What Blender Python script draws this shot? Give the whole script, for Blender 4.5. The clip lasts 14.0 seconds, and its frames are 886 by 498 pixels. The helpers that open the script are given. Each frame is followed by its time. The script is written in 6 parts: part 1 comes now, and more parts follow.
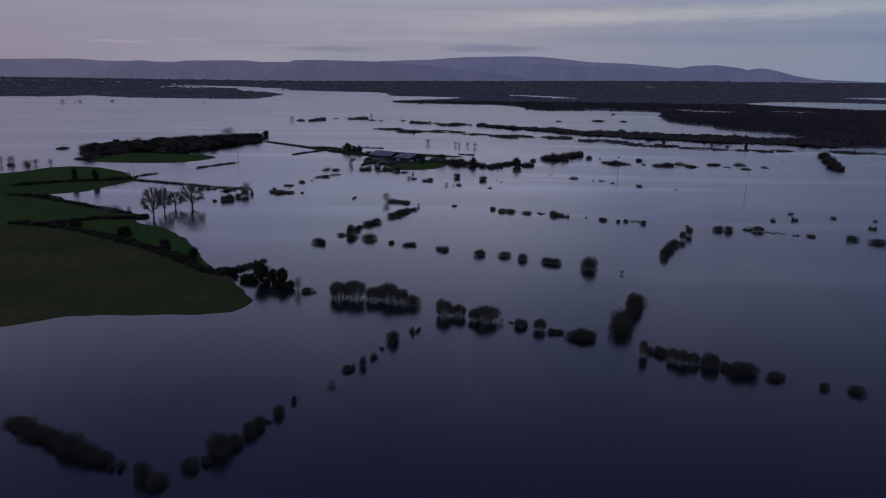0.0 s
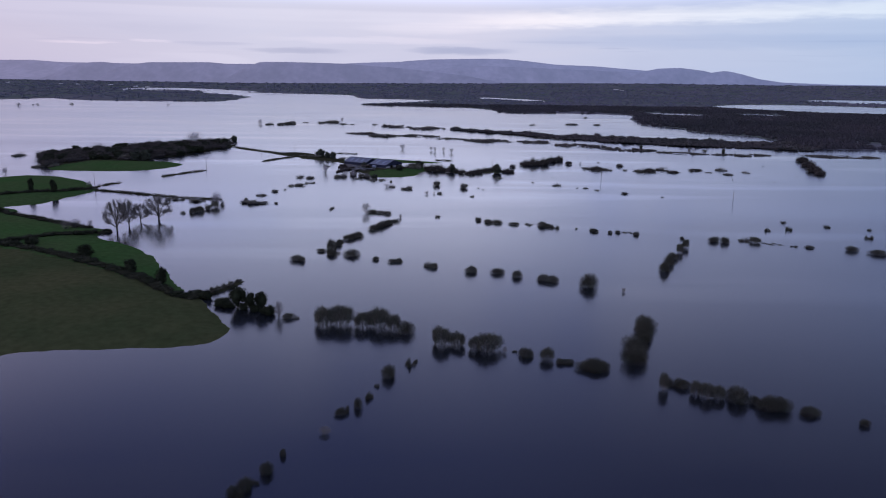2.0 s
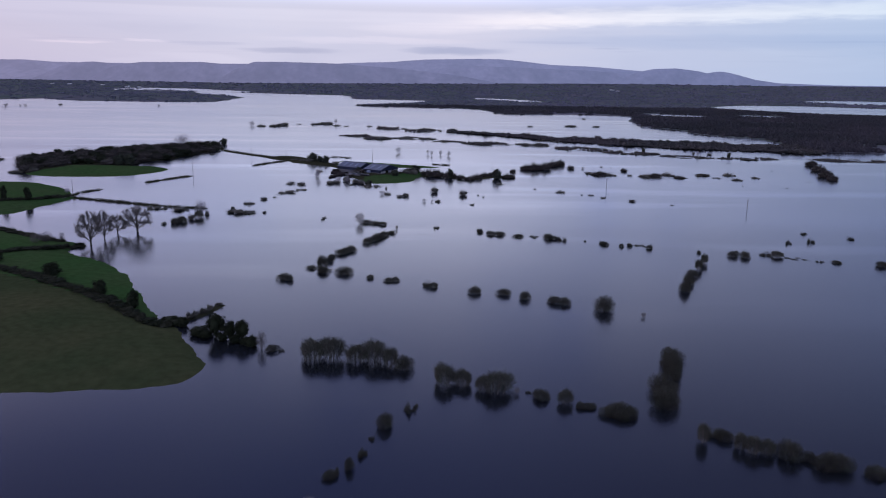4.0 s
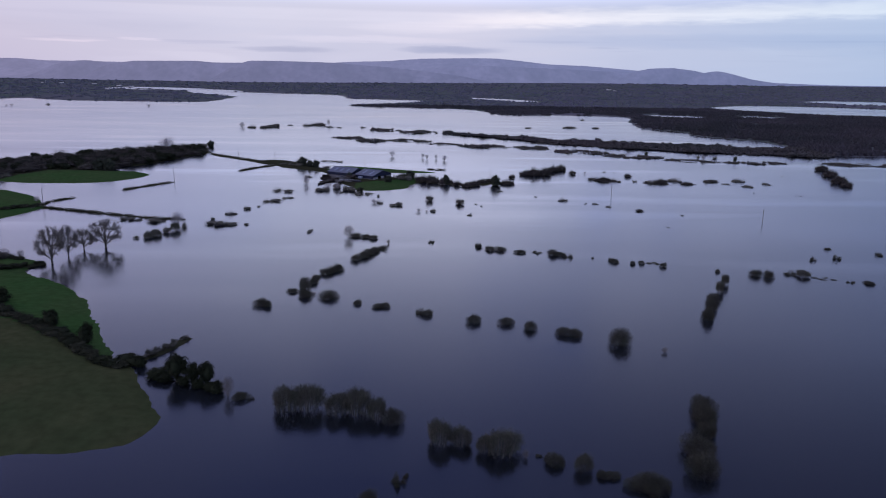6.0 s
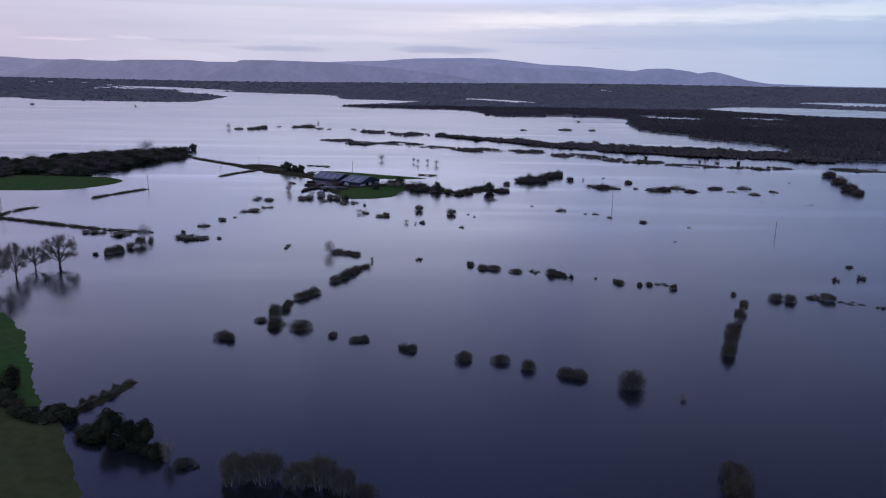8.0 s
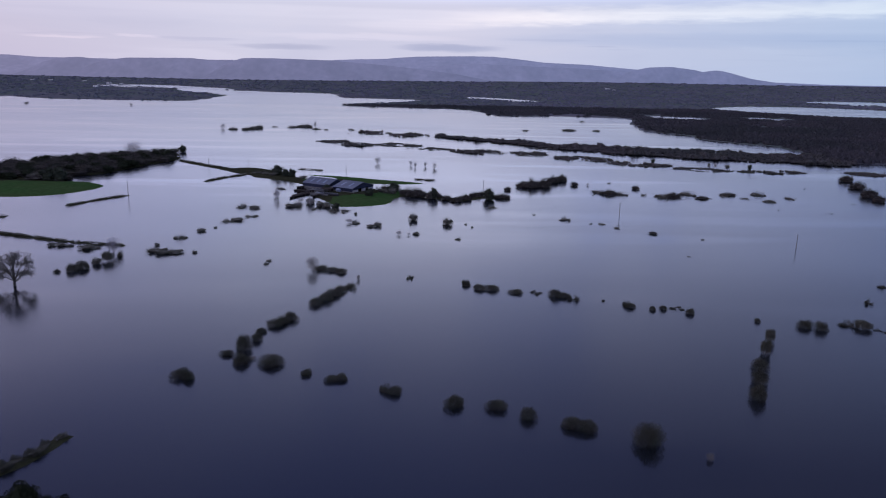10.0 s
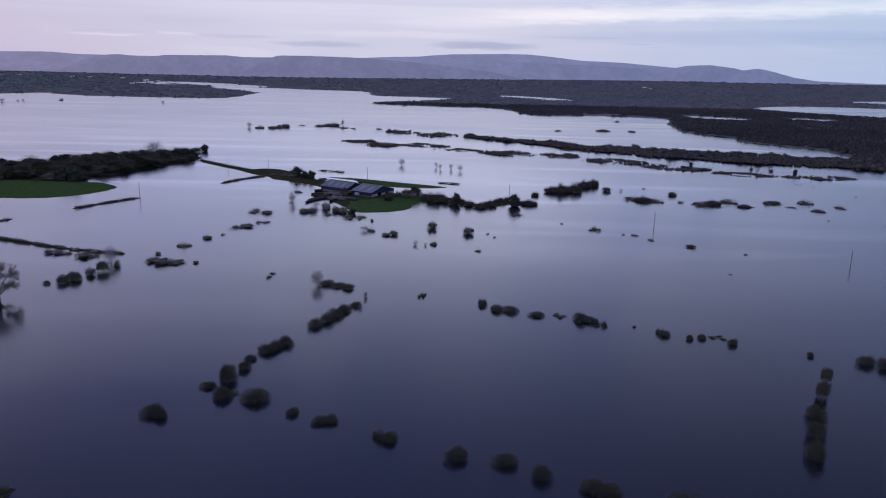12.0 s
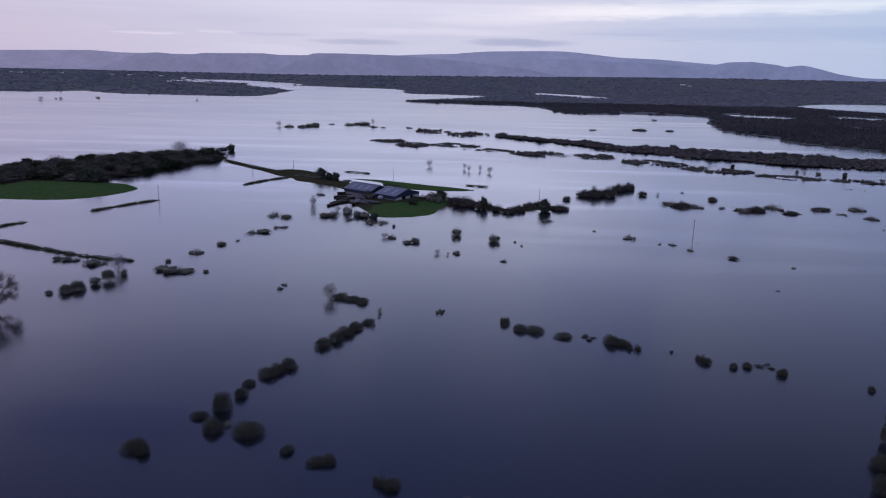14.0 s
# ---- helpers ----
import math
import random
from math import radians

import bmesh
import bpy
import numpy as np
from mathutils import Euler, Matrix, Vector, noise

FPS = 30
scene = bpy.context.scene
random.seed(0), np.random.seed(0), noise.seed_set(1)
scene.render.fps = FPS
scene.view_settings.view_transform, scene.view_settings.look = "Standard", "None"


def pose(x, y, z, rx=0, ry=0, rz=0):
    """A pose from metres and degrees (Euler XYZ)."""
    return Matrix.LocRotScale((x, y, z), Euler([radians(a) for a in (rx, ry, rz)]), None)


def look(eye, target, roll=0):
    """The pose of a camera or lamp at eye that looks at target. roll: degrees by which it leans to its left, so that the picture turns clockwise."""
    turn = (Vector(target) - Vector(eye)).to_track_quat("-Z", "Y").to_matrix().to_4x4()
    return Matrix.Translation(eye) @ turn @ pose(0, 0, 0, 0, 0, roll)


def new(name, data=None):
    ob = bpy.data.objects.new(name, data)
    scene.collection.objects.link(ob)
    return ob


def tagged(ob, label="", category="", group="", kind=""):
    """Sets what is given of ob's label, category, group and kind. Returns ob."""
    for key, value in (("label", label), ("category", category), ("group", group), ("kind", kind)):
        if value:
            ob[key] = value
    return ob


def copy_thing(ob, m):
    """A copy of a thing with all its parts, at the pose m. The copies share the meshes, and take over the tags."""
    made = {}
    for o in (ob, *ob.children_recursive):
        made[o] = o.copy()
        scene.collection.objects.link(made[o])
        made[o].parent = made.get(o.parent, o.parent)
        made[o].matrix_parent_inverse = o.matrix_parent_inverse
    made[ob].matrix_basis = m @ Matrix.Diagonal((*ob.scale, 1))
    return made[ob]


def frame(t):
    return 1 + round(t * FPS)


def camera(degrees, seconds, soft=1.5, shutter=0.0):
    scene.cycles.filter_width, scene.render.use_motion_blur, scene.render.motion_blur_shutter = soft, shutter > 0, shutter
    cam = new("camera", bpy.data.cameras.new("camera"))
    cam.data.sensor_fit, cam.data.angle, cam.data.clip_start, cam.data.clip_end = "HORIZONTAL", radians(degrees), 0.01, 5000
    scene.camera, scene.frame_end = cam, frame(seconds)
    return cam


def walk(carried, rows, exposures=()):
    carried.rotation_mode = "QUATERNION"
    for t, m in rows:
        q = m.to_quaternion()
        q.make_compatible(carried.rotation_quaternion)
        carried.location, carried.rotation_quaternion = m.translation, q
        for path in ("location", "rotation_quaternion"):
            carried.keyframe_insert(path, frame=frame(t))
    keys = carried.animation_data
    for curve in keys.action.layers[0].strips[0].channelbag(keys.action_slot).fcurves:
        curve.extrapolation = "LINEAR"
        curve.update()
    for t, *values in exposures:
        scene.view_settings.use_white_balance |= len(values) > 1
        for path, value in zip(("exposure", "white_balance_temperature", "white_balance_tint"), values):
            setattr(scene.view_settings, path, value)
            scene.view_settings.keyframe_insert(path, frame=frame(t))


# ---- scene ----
# A drone flies over flooded farmland at dusk: hedge lines and willows stand in
# still water, with a farm on a low island, woods beyond and hills on the horizon.
cam = camera(63.37, 14.0, soft=1.1)
METRES, EYE, TILT, LEAN, TURN = 139.52, 60.0, 0.0, 0.0, 0.0
ROWS = [
    (0.0, -0.0000, 0.0000, -0.0000, 0.20, -13.83, -0.69),
    (0.5, -0.0151, 0.0249, 0.0028, -0.52, -13.82, -0.68),
    (1.0, -0.0282, 0.0527, 0.0041, -1.18, -13.72, -0.67),
    (1.5, -0.0392, 0.0818, 0.0062, -1.89, -13.63, -0.70),
    (2.0, -0.0468, 0.1135, 0.0074, -2.37, -13.64, -0.77),
    (2.5, -0.0509, 0.1467, 0.0087, -2.50, -13.68, -0.80),
    (3.0, -0.0537, 0.1820, 0.0095, -2.60, -13.63, -0.79),
    (5.5, -0.0488, 0.3842, 0.0176, -3.01, -13.65, -0.93),
    (6.0, -0.0448, 0.4256, 0.0193, -3.11, -13.69, -0.92),
    (6.5, -0.0405, 0.4675, 0.0205, -3.26, -13.66, -0.94),
    (7.0, -0.0356, 0.5097, 0.0220, -3.37, -13.65, -1.04),
    (7.5, -0.0293, 0.5527, 0.0227, -3.44, -13.71, -1.05),
    (8.0, -0.0216, 0.5947, 0.0246, -3.53, -13.70, -1.07),
    (10.5, 0.0196, 0.7910, 0.0326, -3.09, -13.89, -1.17),
    (11.0, 0.0308, 0.8279, 0.0336, -2.26, -13.95, -1.15),
    (11.5, 0.0422, 0.8635, 0.0341, -1.38, -14.04, -1.18),
    (12.0, 0.0541, 0.8960, 0.0353, -0.59, -14.07, -1.24),
    (12.5, 0.0642, 0.9266, 0.0368, 0.14, -14.21, -1.21),
    (13.0, 0.0720, 0.9547, 0.0377, 0.74, -14.27, -1.16),
    (13.5, 0.0778, 0.9814, 0.0384, 1.45, -14.35, -1.17),
    (14.0, 0.0809, 1.0070, 0.0396, 2.15, -14.33, -1.12),
]
EXPOSURES = [(0.0, -1.12), (0.2, -0.55), (0.4, -0.03), (0.5, 0.03), (3.0, 0.03), (7.0, 0.0), (14.0, 0.0)]
walk(cam, [(t, pose(0, 0, EYE, TILT, LEAN, TURN) @ pose(METRES * x, METRES * y, METRES * z, 90 + pitch, roll, yaw)) for t, x, y, z, yaw, pitch, roll in ROWS], EXPOSURES)

# ---------------------------------------------------------------- sky and light
SUN_EL, SUN_AZ = radians(4.0), radians(-62.0)      # low in the west, behind cloud
world = bpy.data.worlds.new("dusk_sky")
scene.world = world
world.use_nodes = True
wn, wl = world.node_tree.nodes, world.node_tree.links
wn.clear()


def wnode(kind, **values):
    n = wn.new(kind)
    for key, value in values.items():
        if key in n.inputs:
            n.inputs[key].default_value = value
    return n


def wmath(op, a, b=None, clamp=False):
    n = wn.new("ShaderNodeMath")
    n.operation, n.use_clamp = op, clamp
    for i, v in enumerate((a, b)):
        if v is None:
            continue
        if isinstance(v, (int, float)):
            n.inputs[i].default_value = v
        else:
            wl.new(v, n.inputs[i])
    return n.outputs[0]


def wmix(fac, a, b, blend="MIX"):
    n = wn.new("ShaderNodeMix")
    n.data_type, n.blend_type = "RGBA", blend
    for i, v in ((0, fac), (6, a), (7, b)):
        if isinstance(v, (int, float)):
            n.inputs[i].default_value = v
        elif isinstance(v, tuple):
            n.inputs[i].default_value = (*v, 1)
        else:
            wl.new(v, n.inputs[i])
    return n.outputs[2]


def wramp(fac, stops, smooth=True):
    n = wn.new("ShaderNodeValToRGB")
    n.color_ramp.interpolation = "EASE" if smooth else "LINEAR"
    while len(n.color_ramp.elements) < len(stops):
        n.color_ramp.elements.new(0.5)
    for e, (p, c) in zip(n.color_ramp.elements, stops):
        e.position, e.color = p, (*c, 1)
    wl.new(fac, n.inputs[0])
    return n.outputs[0]


sky = wn.new("ShaderNodeTexSky")
sky.sky_type, sky.sun_disc = "NISHITA", False
sky.sun_elevation, sky.sun_rotation = SUN_EL, SUN_AZ
sky.air_density, sky.dust_density, sky.ozone_density = 1.0, 1.5, 2.0
coord = wn.new("ShaderNodeTexCoord").outputs["Generated"]
sep = wn.new("ShaderNodeSeparateXYZ")
wl.new(coord, sep.inputs[0])
dx, dy, dz = sep.outputs
up = wmath("MAXIMUM", dz, 0.0)
# cloud deck: pink-grey low in the west, blue-grey in the east, darker overhead
def round_the_sky(far_west, west, east):
    """A colour that drifts from the far west through the glow ahead to the east."""
    turn = wmath("ADD", wmath("MULTIPLY", dx, 0.5), 0.5)
    return wramp(turn, [(0.18, far_west), (0.40, west), (0.54, west), (0.79, east)], False)


low = round_the_sky((0.55, 0.515, 0.74), (0.7, 0.7, 0.89), (0.49, 0.61, 0.86))
high = round_the_sky((0.22, 0.225, 0.64), (0.3, 0.365, 0.96), (0.095, 0.115, 0.36))
middle = round_the_sky((1.15, 1.07, 1.68), (1.37, 1.47, 2.08), (0.435, 0.55, 1.03))
lift = wramp(up, [(0.082, (0, 0, 0)), (0.125, (1, 1, 1))])
fall = wramp(up, [(0.172, (0, 0, 0)), (0.52, (1, 1, 1))])
deck = wmix(fall, wmix(lift, low, middle), high)
# the deck thins to paler grey overhead
deck = wmix(wramp(up, [(0.60, (0, 0, 0)), (0.86, (1, 1, 1))]), deck, (0.36, 0.38, 0.43))
# broad breaks in the deck higher up
broad = wnode("ShaderNodeTexNoise", Scale=3.2, Detail=3.0, Roughness=0.5, Distortion=0.6)
squash = wn.new("ShaderNodeVectorMath")
squash.operation = "MULTIPLY"
squash.inputs[1].default_value = (1.0, 1.0, 2.4)
wl.new(coord, squash.inputs[0])
wl.new(squash.outputs[0], broad.inputs["Vector"])
breaks = wramp(broad.outputs["Fac"], [(0.36, (0.70, 0.76, 0.94)), (0.50, (1.0, 1.0, 1.0)), (0.64, (1.20, 1.17, 1.12))])
aloft = wramp(up, [(0.10, (0, 0, 0)), (0.22, (1, 1, 1))])
deck = wmix(1.0, deck, wmix(aloft, (1.0, 1.0, 1.0), breaks), "MULTIPLY")
# long soft cloud bars low over the hills
flat = wn.new("ShaderNodeCombineXYZ")
for socket, direction, spread in zip(flat.inputs, (dx, dy, up), (2.6, 2.6, 19.0)):
    wl.new(wmath("MULTIPLY", direction, spread), socket)
noise_a = wnode("ShaderNodeTexNoise", Scale=1.15, Detail=4.0, Roughness=0.5, Distortion=0.5)
wl.new(flat.outputs[0], noise_a.inputs["Vector"])
bars = wramp(noise_a.outputs["Fac"], [(0.30, (0.92, 0.93, 0.96)), (0.47, (0.99, 0.99, 1.0)), (0.56, (1.01, 1.0, 1.0)), (0.72, (1.07, 1.055, 1.04))])
cloudy = wmix(1.0, deck, bars, "MULTIPLY")
# small grey lens clouds just over the ridge, and pale streaks higher up
for lengths, tall, ramp_stops, band in (((6.0, 6.0), 170.0, [(0.28, (0.90, 0.91, 0.94)), (0.42, (1, 1, 1))], (0.020, 0.028, 0.040, 0.052)),
                                        ((1.4, 1.6), 70.0, [(0.46, (1, 1, 1)), (0.70, (1.08, 1.07, 1.05))], (0.045, 0.070, 0.10, 0.16))):
    vec = wn.new("ShaderNodeCombineXYZ")
    for socket, direction, spread in zip(vec.inputs, (dx, dy, up), (*lengths, tall)):
        wl.new(wmath("MULTIPLY", direction, spread), socket)
    fleck = wnode("ShaderNodeTexNoise", Scale=1.0, Detail=3.0, Roughness=0.45, Distortion=0.2)
    wl.new(vec.outputs[0], fleck.inputs["Vector"])
    where = wramp(up, [(band[0], (0, 0, 0)), (band[1], (1, 1, 1)), (band[2], (1, 1, 1)), (band[3], (0, 0, 0))])
    cloudy = wmix(1.0, cloudy, wmix(where, (1.0, 1.0, 1.0), wramp(fleck.outputs["Fac"], ramp_stops)), "MULTIPLY")
# a long pale streak climbing to the east, and a few grey lens clouds and thin gleams over the ridge
ruffle = wnode("ShaderNodeTexNoise", Scale=9.0, Detail=4.0, Roughness=0.55)
wl.new(flat.outputs[0], ruffle.inputs["Vector"])
wobble = wmath("MULTIPLY", wmath("SUBTRACT", ruffle.outputs["Fac"], 0.5), 0.016)
slant = wmath("ADD", wmath("SUBTRACT", up, wmath("MULTIPLY", dx, 0.028)), wobble)
streak = wmath("MULTIPLY", wramp(slant, [(0.053, (0, 0, 0)), (0.0655, (1, 1, 1)), (0.070, (0.8, 0.8, 0.8)), (0.083, (0, 0, 0))]), wramp(wmath("ADD", dx, 0.5), [(0.50, (0, 0, 0)), (0.72, (1, 1, 1))]))
cloudy = wmix(streak, cloudy, wmix(1.0, cloudy, (1.50, 1.40, 1.20), "MULTIPLY"))
for cx, cu, rx, ru, tone in ((-0.155, 0.0285, 0.075, 0.0050, (0.80, 0.82, 0.87)), (0.065, 0.0315, 0.085, 0.0065, (0.72, 0.76, 0.84)),
                                     (-0.05, 0.043, 0.16, 0.0060, (1.12, 1.09, 1.06)), (-0.40, 0.0325, 0.048, 0.0026, (1.20, 1.15, 1.10)), (-0.325, 0.0365, 0.032, 0.0022, (1.18, 1.14, 1.10)), (0.015, 0.059, 0.10, 0.0095, (1.10, 1.08, 1.05)), (0.38, 0.045, 0.30, 0.012, (0.90, 0.93, 0.97))):
    ex = wmath("POWER", wmath("DIVIDE", wmath("SUBTRACT", dx, cx), rx), 2.0)
    eu = wmath("POWER", wmath("DIVIDE", wmath("ADD", wmath("SUBTRACT", up, cu), wmath("MULTIPLY", wobble, 0.45)), ru), 2.0)
    puff = wramp(wmath("ADD", ex, eu), [(0.0, (1, 1, 1)), (1.0, (0, 0, 0))])
    cloudy = wmix(puff, cloudy, wmix(1.0, cloudy, tone, "MULTIPLY"))
total = wmix(0.88, wmix(1.0, sky.outputs[0], (0.12, 0.12, 0.12), "MULTIPLY"), cloudy)
back = wnode("ShaderNodeBackground", Strength=1.0)
wl.new(total, back.inputs[0])
wl.new(back.outputs[0], wn.new("ShaderNodeOutputWorld").inputs[0])

sun = new("sun", bpy.data.lights.new("sun", "SUN"))
sun.data.energy, sun.data.angle, sun.data.color = 0.5, radians(25), (1.0, 0.86, 0.82)
sun.matrix_world = look((0, 0, 300), (0 - math.sin(SUN_AZ) * 100, -math.cos(SUN_AZ) * 100, 300 - 100 * math.tan(radians(14))))

# ---------------------------------------------------------------- materials
def material(name, base, rough=0.8, spread=0.25, scale=0.3, fine=4.0, second=None, bump=0.0, random_by="", metallic=0.0, spec=0.5, vary=0.35):
    """Noise at two scales over a base colour; second: a colour it drifts to; random_by: island or object."""
    m = bpy.data.materials.new(name)
    m.use_nodes = True
    n, l = m.node_tree.nodes, m.node_tree.links
    p = n["Principled BSDF"]
    p.inputs["Roughness"].default_value = rough
    p.inputs["Metallic"].default_value = metallic
    p.inputs["Specular IOR Level"].default_value = spec
    tc = n.new("ShaderNodeTexCoord")
    big, small = n.new("ShaderNodeTexNoise"), n.new("ShaderNodeTexNoise")
    big.inputs["Scale"].default_value, big.inputs["Detail"].default_value = scale, 5
    small.inputs["Scale"].default_value, small.inputs["Detail"].default_value = fine, 4
    for t in (big, small):
        l.new(tc.outputs["Object"], t.inputs["Vector"])
    mix = n.new("ShaderNodeMix")
    mix.data_type = "RGBA"
    mix.inputs[6].default_value = (*base, 1)
    mix.inputs[7].default_value = (*(second or tuple(c * (1 + spread * 2) for c in base)), 1)
    ramp = n.new("ShaderNodeMapRange")
    ramp.inputs["From Min"].default_value, ramp.inputs["From Max"].default_value = 0.35, 0.65
    l.new(big.outputs["Fac"], ramp.inputs["Value"])
    l.new(ramp.outputs[0], mix.inputs[0])
    val = n.new("ShaderNodeMapRange")
    val.inputs["From Min"].default_value, val.inputs["From Max"].default_value = 0.25, 0.75
    val.inputs["To Min"].default_value, val.inputs["To Max"].default_value = 1 - spread, 1 + spread
    l.new(small.outputs["Fac"], val.inputs["Value"])
    hsv = n.new("ShaderNodeHueSaturation")
    l.new(mix.outputs[2], hsv.inputs["Color"])
    value = val.outputs[0]
    if random_by:
        rnd = n.new("ShaderNodeNewGeometry").outputs["Random Per Island"] if random_by == "island" else n.new("ShaderNodeObjectInfo").outputs["Random"]
        rm = n.new("ShaderNodeMapRange")
        rm.inputs["To Min"].default_value, rm.inputs["To Max"].default_value = 1 - vary, 1 + vary
        l.new(rnd, rm.inputs["Value"])
        mul = n.new("ShaderNodeMath")
        mul.operation = "MULTIPLY"
        l.new(val.outputs[0], mul.inputs[0])
        l.new(rm.outputs[0], mul.inputs[1])
        value = mul.outputs[0]
    l.new(value, hsv.inputs["Value"])
    l.new(hsv.outputs[0], p.inputs["Base Color"])
    if bump:
        b = n.new("ShaderNodeBump")
        b.inputs["Strength"].default_value, b.inputs["Distance"].default_value = bump, 0.1
        l.new(small.outputs["Fac"], b.inputs["Height"])
        l.new(b.outputs[0], p.inputs["Normal"])
    return m


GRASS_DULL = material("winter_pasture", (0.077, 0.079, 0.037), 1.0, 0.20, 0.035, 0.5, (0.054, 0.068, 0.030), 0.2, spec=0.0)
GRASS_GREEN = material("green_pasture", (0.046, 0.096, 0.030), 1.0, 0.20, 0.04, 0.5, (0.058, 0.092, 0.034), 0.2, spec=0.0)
# far land: haze is put into the colour, paler and bluer than near pasture
GRASS_FAR_HAZED = material("rough_far_land_hazed", (0.150, 0.142, 0.162), 1.0, 0.22, 0.006, 0.05, (0.116, 0.140, 0.118), spec=0.0)
BANK_EARTH = material("dark_bank_scrub", (0.034, 0.034, 0.020), 1.0, 0.3, 0.2, 1.5, spec=0.0)
MUD = material("flooded_soil", (0.040, 0.034, 0.026), 0.85, 0.3, 0.1, 1.5)
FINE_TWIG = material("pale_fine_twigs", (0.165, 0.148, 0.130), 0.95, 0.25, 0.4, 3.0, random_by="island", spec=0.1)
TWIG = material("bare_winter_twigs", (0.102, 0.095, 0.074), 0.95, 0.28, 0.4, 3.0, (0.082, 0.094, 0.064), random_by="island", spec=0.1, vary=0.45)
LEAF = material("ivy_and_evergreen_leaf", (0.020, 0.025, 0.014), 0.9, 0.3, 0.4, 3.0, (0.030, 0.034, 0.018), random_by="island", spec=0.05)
# paler copy of the thicket twigs for far bushes, haze in its colour
HAZED_THICKET = material("haze_paled_thicket_twigs", (0.150, 0.134, 0.114), 0.95, 0.28, 0.4, 3.0, (0.118, 0.128, 0.098), random_by="island", spec=0.05, vary=0.4)
# far saplings: haze painted in as a lighter twig colour
HAZED_FINE = material("haze_paled_sapling_twigs", (0.32, 0.30, 0.30), 0.95, 0.2, 0.4, 3.0, random_by="island", spec=0.1)
HEDGE_TWIG = material("mossy_hedge_twigs", (0.046, 0.046, 0.030), 0.95, 0.25, 0.3, 3.0, (0.034, 0.038, 0.022), random_by="island", spec=0.05, vary=0.25)
COPSE_TWIG = material("dark_copse_twigs", (0.074, 0.063, 0.056), 0.95, 0.25, 0.3, 3.0, (0.054, 0.053, 0.043), random_by="island", spec=0.05)
# evergreen leaf for far trees, lightened to stand in for haze
HAZED_LEAF = material("haze_paled_evergreen_leaf", (0.042, 0.050, 0.035), 0.9, 0.3, 0.4, 3.0, (0.056, 0.059, 0.040), random_by="island", spec=0.05)
THICKET = material("dark_thicket_twigs", (0.084, 0.076, 0.060), 0.95, 0.3, 0.4, 3.0, (0.062, 0.072, 0.050), random_by="island", spec=0.05, vary=0.5)
PALE_BARK = material("pale_willow_bark", (0.135, 0.120, 0.098), 0.9, 0.25, 1.0, 8.0)
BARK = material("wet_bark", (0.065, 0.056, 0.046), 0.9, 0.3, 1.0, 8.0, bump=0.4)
SCRUB_MAT = material("far_winter_scrub", (0.112, 0.097, 0.090), 1.0, 0.2, 0.01, 0.3, (0.086, 0.088, 0.074), random_by="island", spec=0.0, vary=0.18)
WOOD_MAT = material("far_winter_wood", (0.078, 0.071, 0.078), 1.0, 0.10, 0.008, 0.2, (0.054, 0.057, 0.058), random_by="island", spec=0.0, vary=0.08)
WET_WOOD_MAT = material("wet_winter_wood", (0.092, 0.081, 0.080), 1.0, 0.15, 0.01, 0.3, (0.070, 0.072, 0.066), random_by="island", spec=0.0, vary=0.12)
# distance haze is mixed into this base colour, making it paler and bluer
HAZED_WOOD_MAT = material("haze_tinted_winter_wood", (0.158, 0.154, 0.192), 1.0, 0.10, 0.004, 0.1, (0.130, 0.144, 0.158), random_by="island", spec=0.0, vary=0.08)
POLE_MAT = material("weathered_pole_timber", (0.10, 0.085, 0.07), 0.85, 0.25, 1.0, 6.0)
METAL = material("galvanised_steel", (0.32, 0.33, 0.34), 0.5, 0.2, 1.0, 6.0, metallic=0.6)
ROOF_BLUE = material("weathered_blue_roof_sheet", (0.095, 0.108, 0.145), 0.55, 0.12, 0.2, 3.0, (0.125, 0.138, 0.175))
CLAD_BLUE = material("blue_steel_cladding", (0.014, 0.019, 0.040), 0.6, 0.15, 0.3, 4.0, spec=0.25)
CONCRETE = material("grey_concrete", (0.13, 0.125, 0.115), 0.9, 0.2, 0.3, 5.0)
SKYLIGHT = material("milky_skylight_sheet", (0.20, 0.23, 0.29), 0.35, 0.1, 0.5, 4.0)
DARK_IN = material("dark_doorway_shade", (0.02, 0.02, 0.022), 0.9, 0.2)
WRAP = material("black_silage_plastic", (0.012, 0.012, 0.013), 0.35, 0.3, 0.5, 3.0)
CREAM_BLOCK = material("pale_block_wall", (0.30, 0.29, 0.28), 0.9, 0.2, 0.4, 4.0)
RUST = material("rusting_farm_steel", (0.035, 0.030, 0.028), 0.9, 0.3, 0.6, 5.0, (0.05, 0.036, 0.028), spec=0.15)
CREAM = material("pale_painted_render", (0.7, 0.68, 0.62), 0.8, 0.08, 0.5, 4.0)
SLATE = material("dark_slate_roof", (0.05, 0.05, 0.055), 0.6, 0.2, 0.5, 4.0)


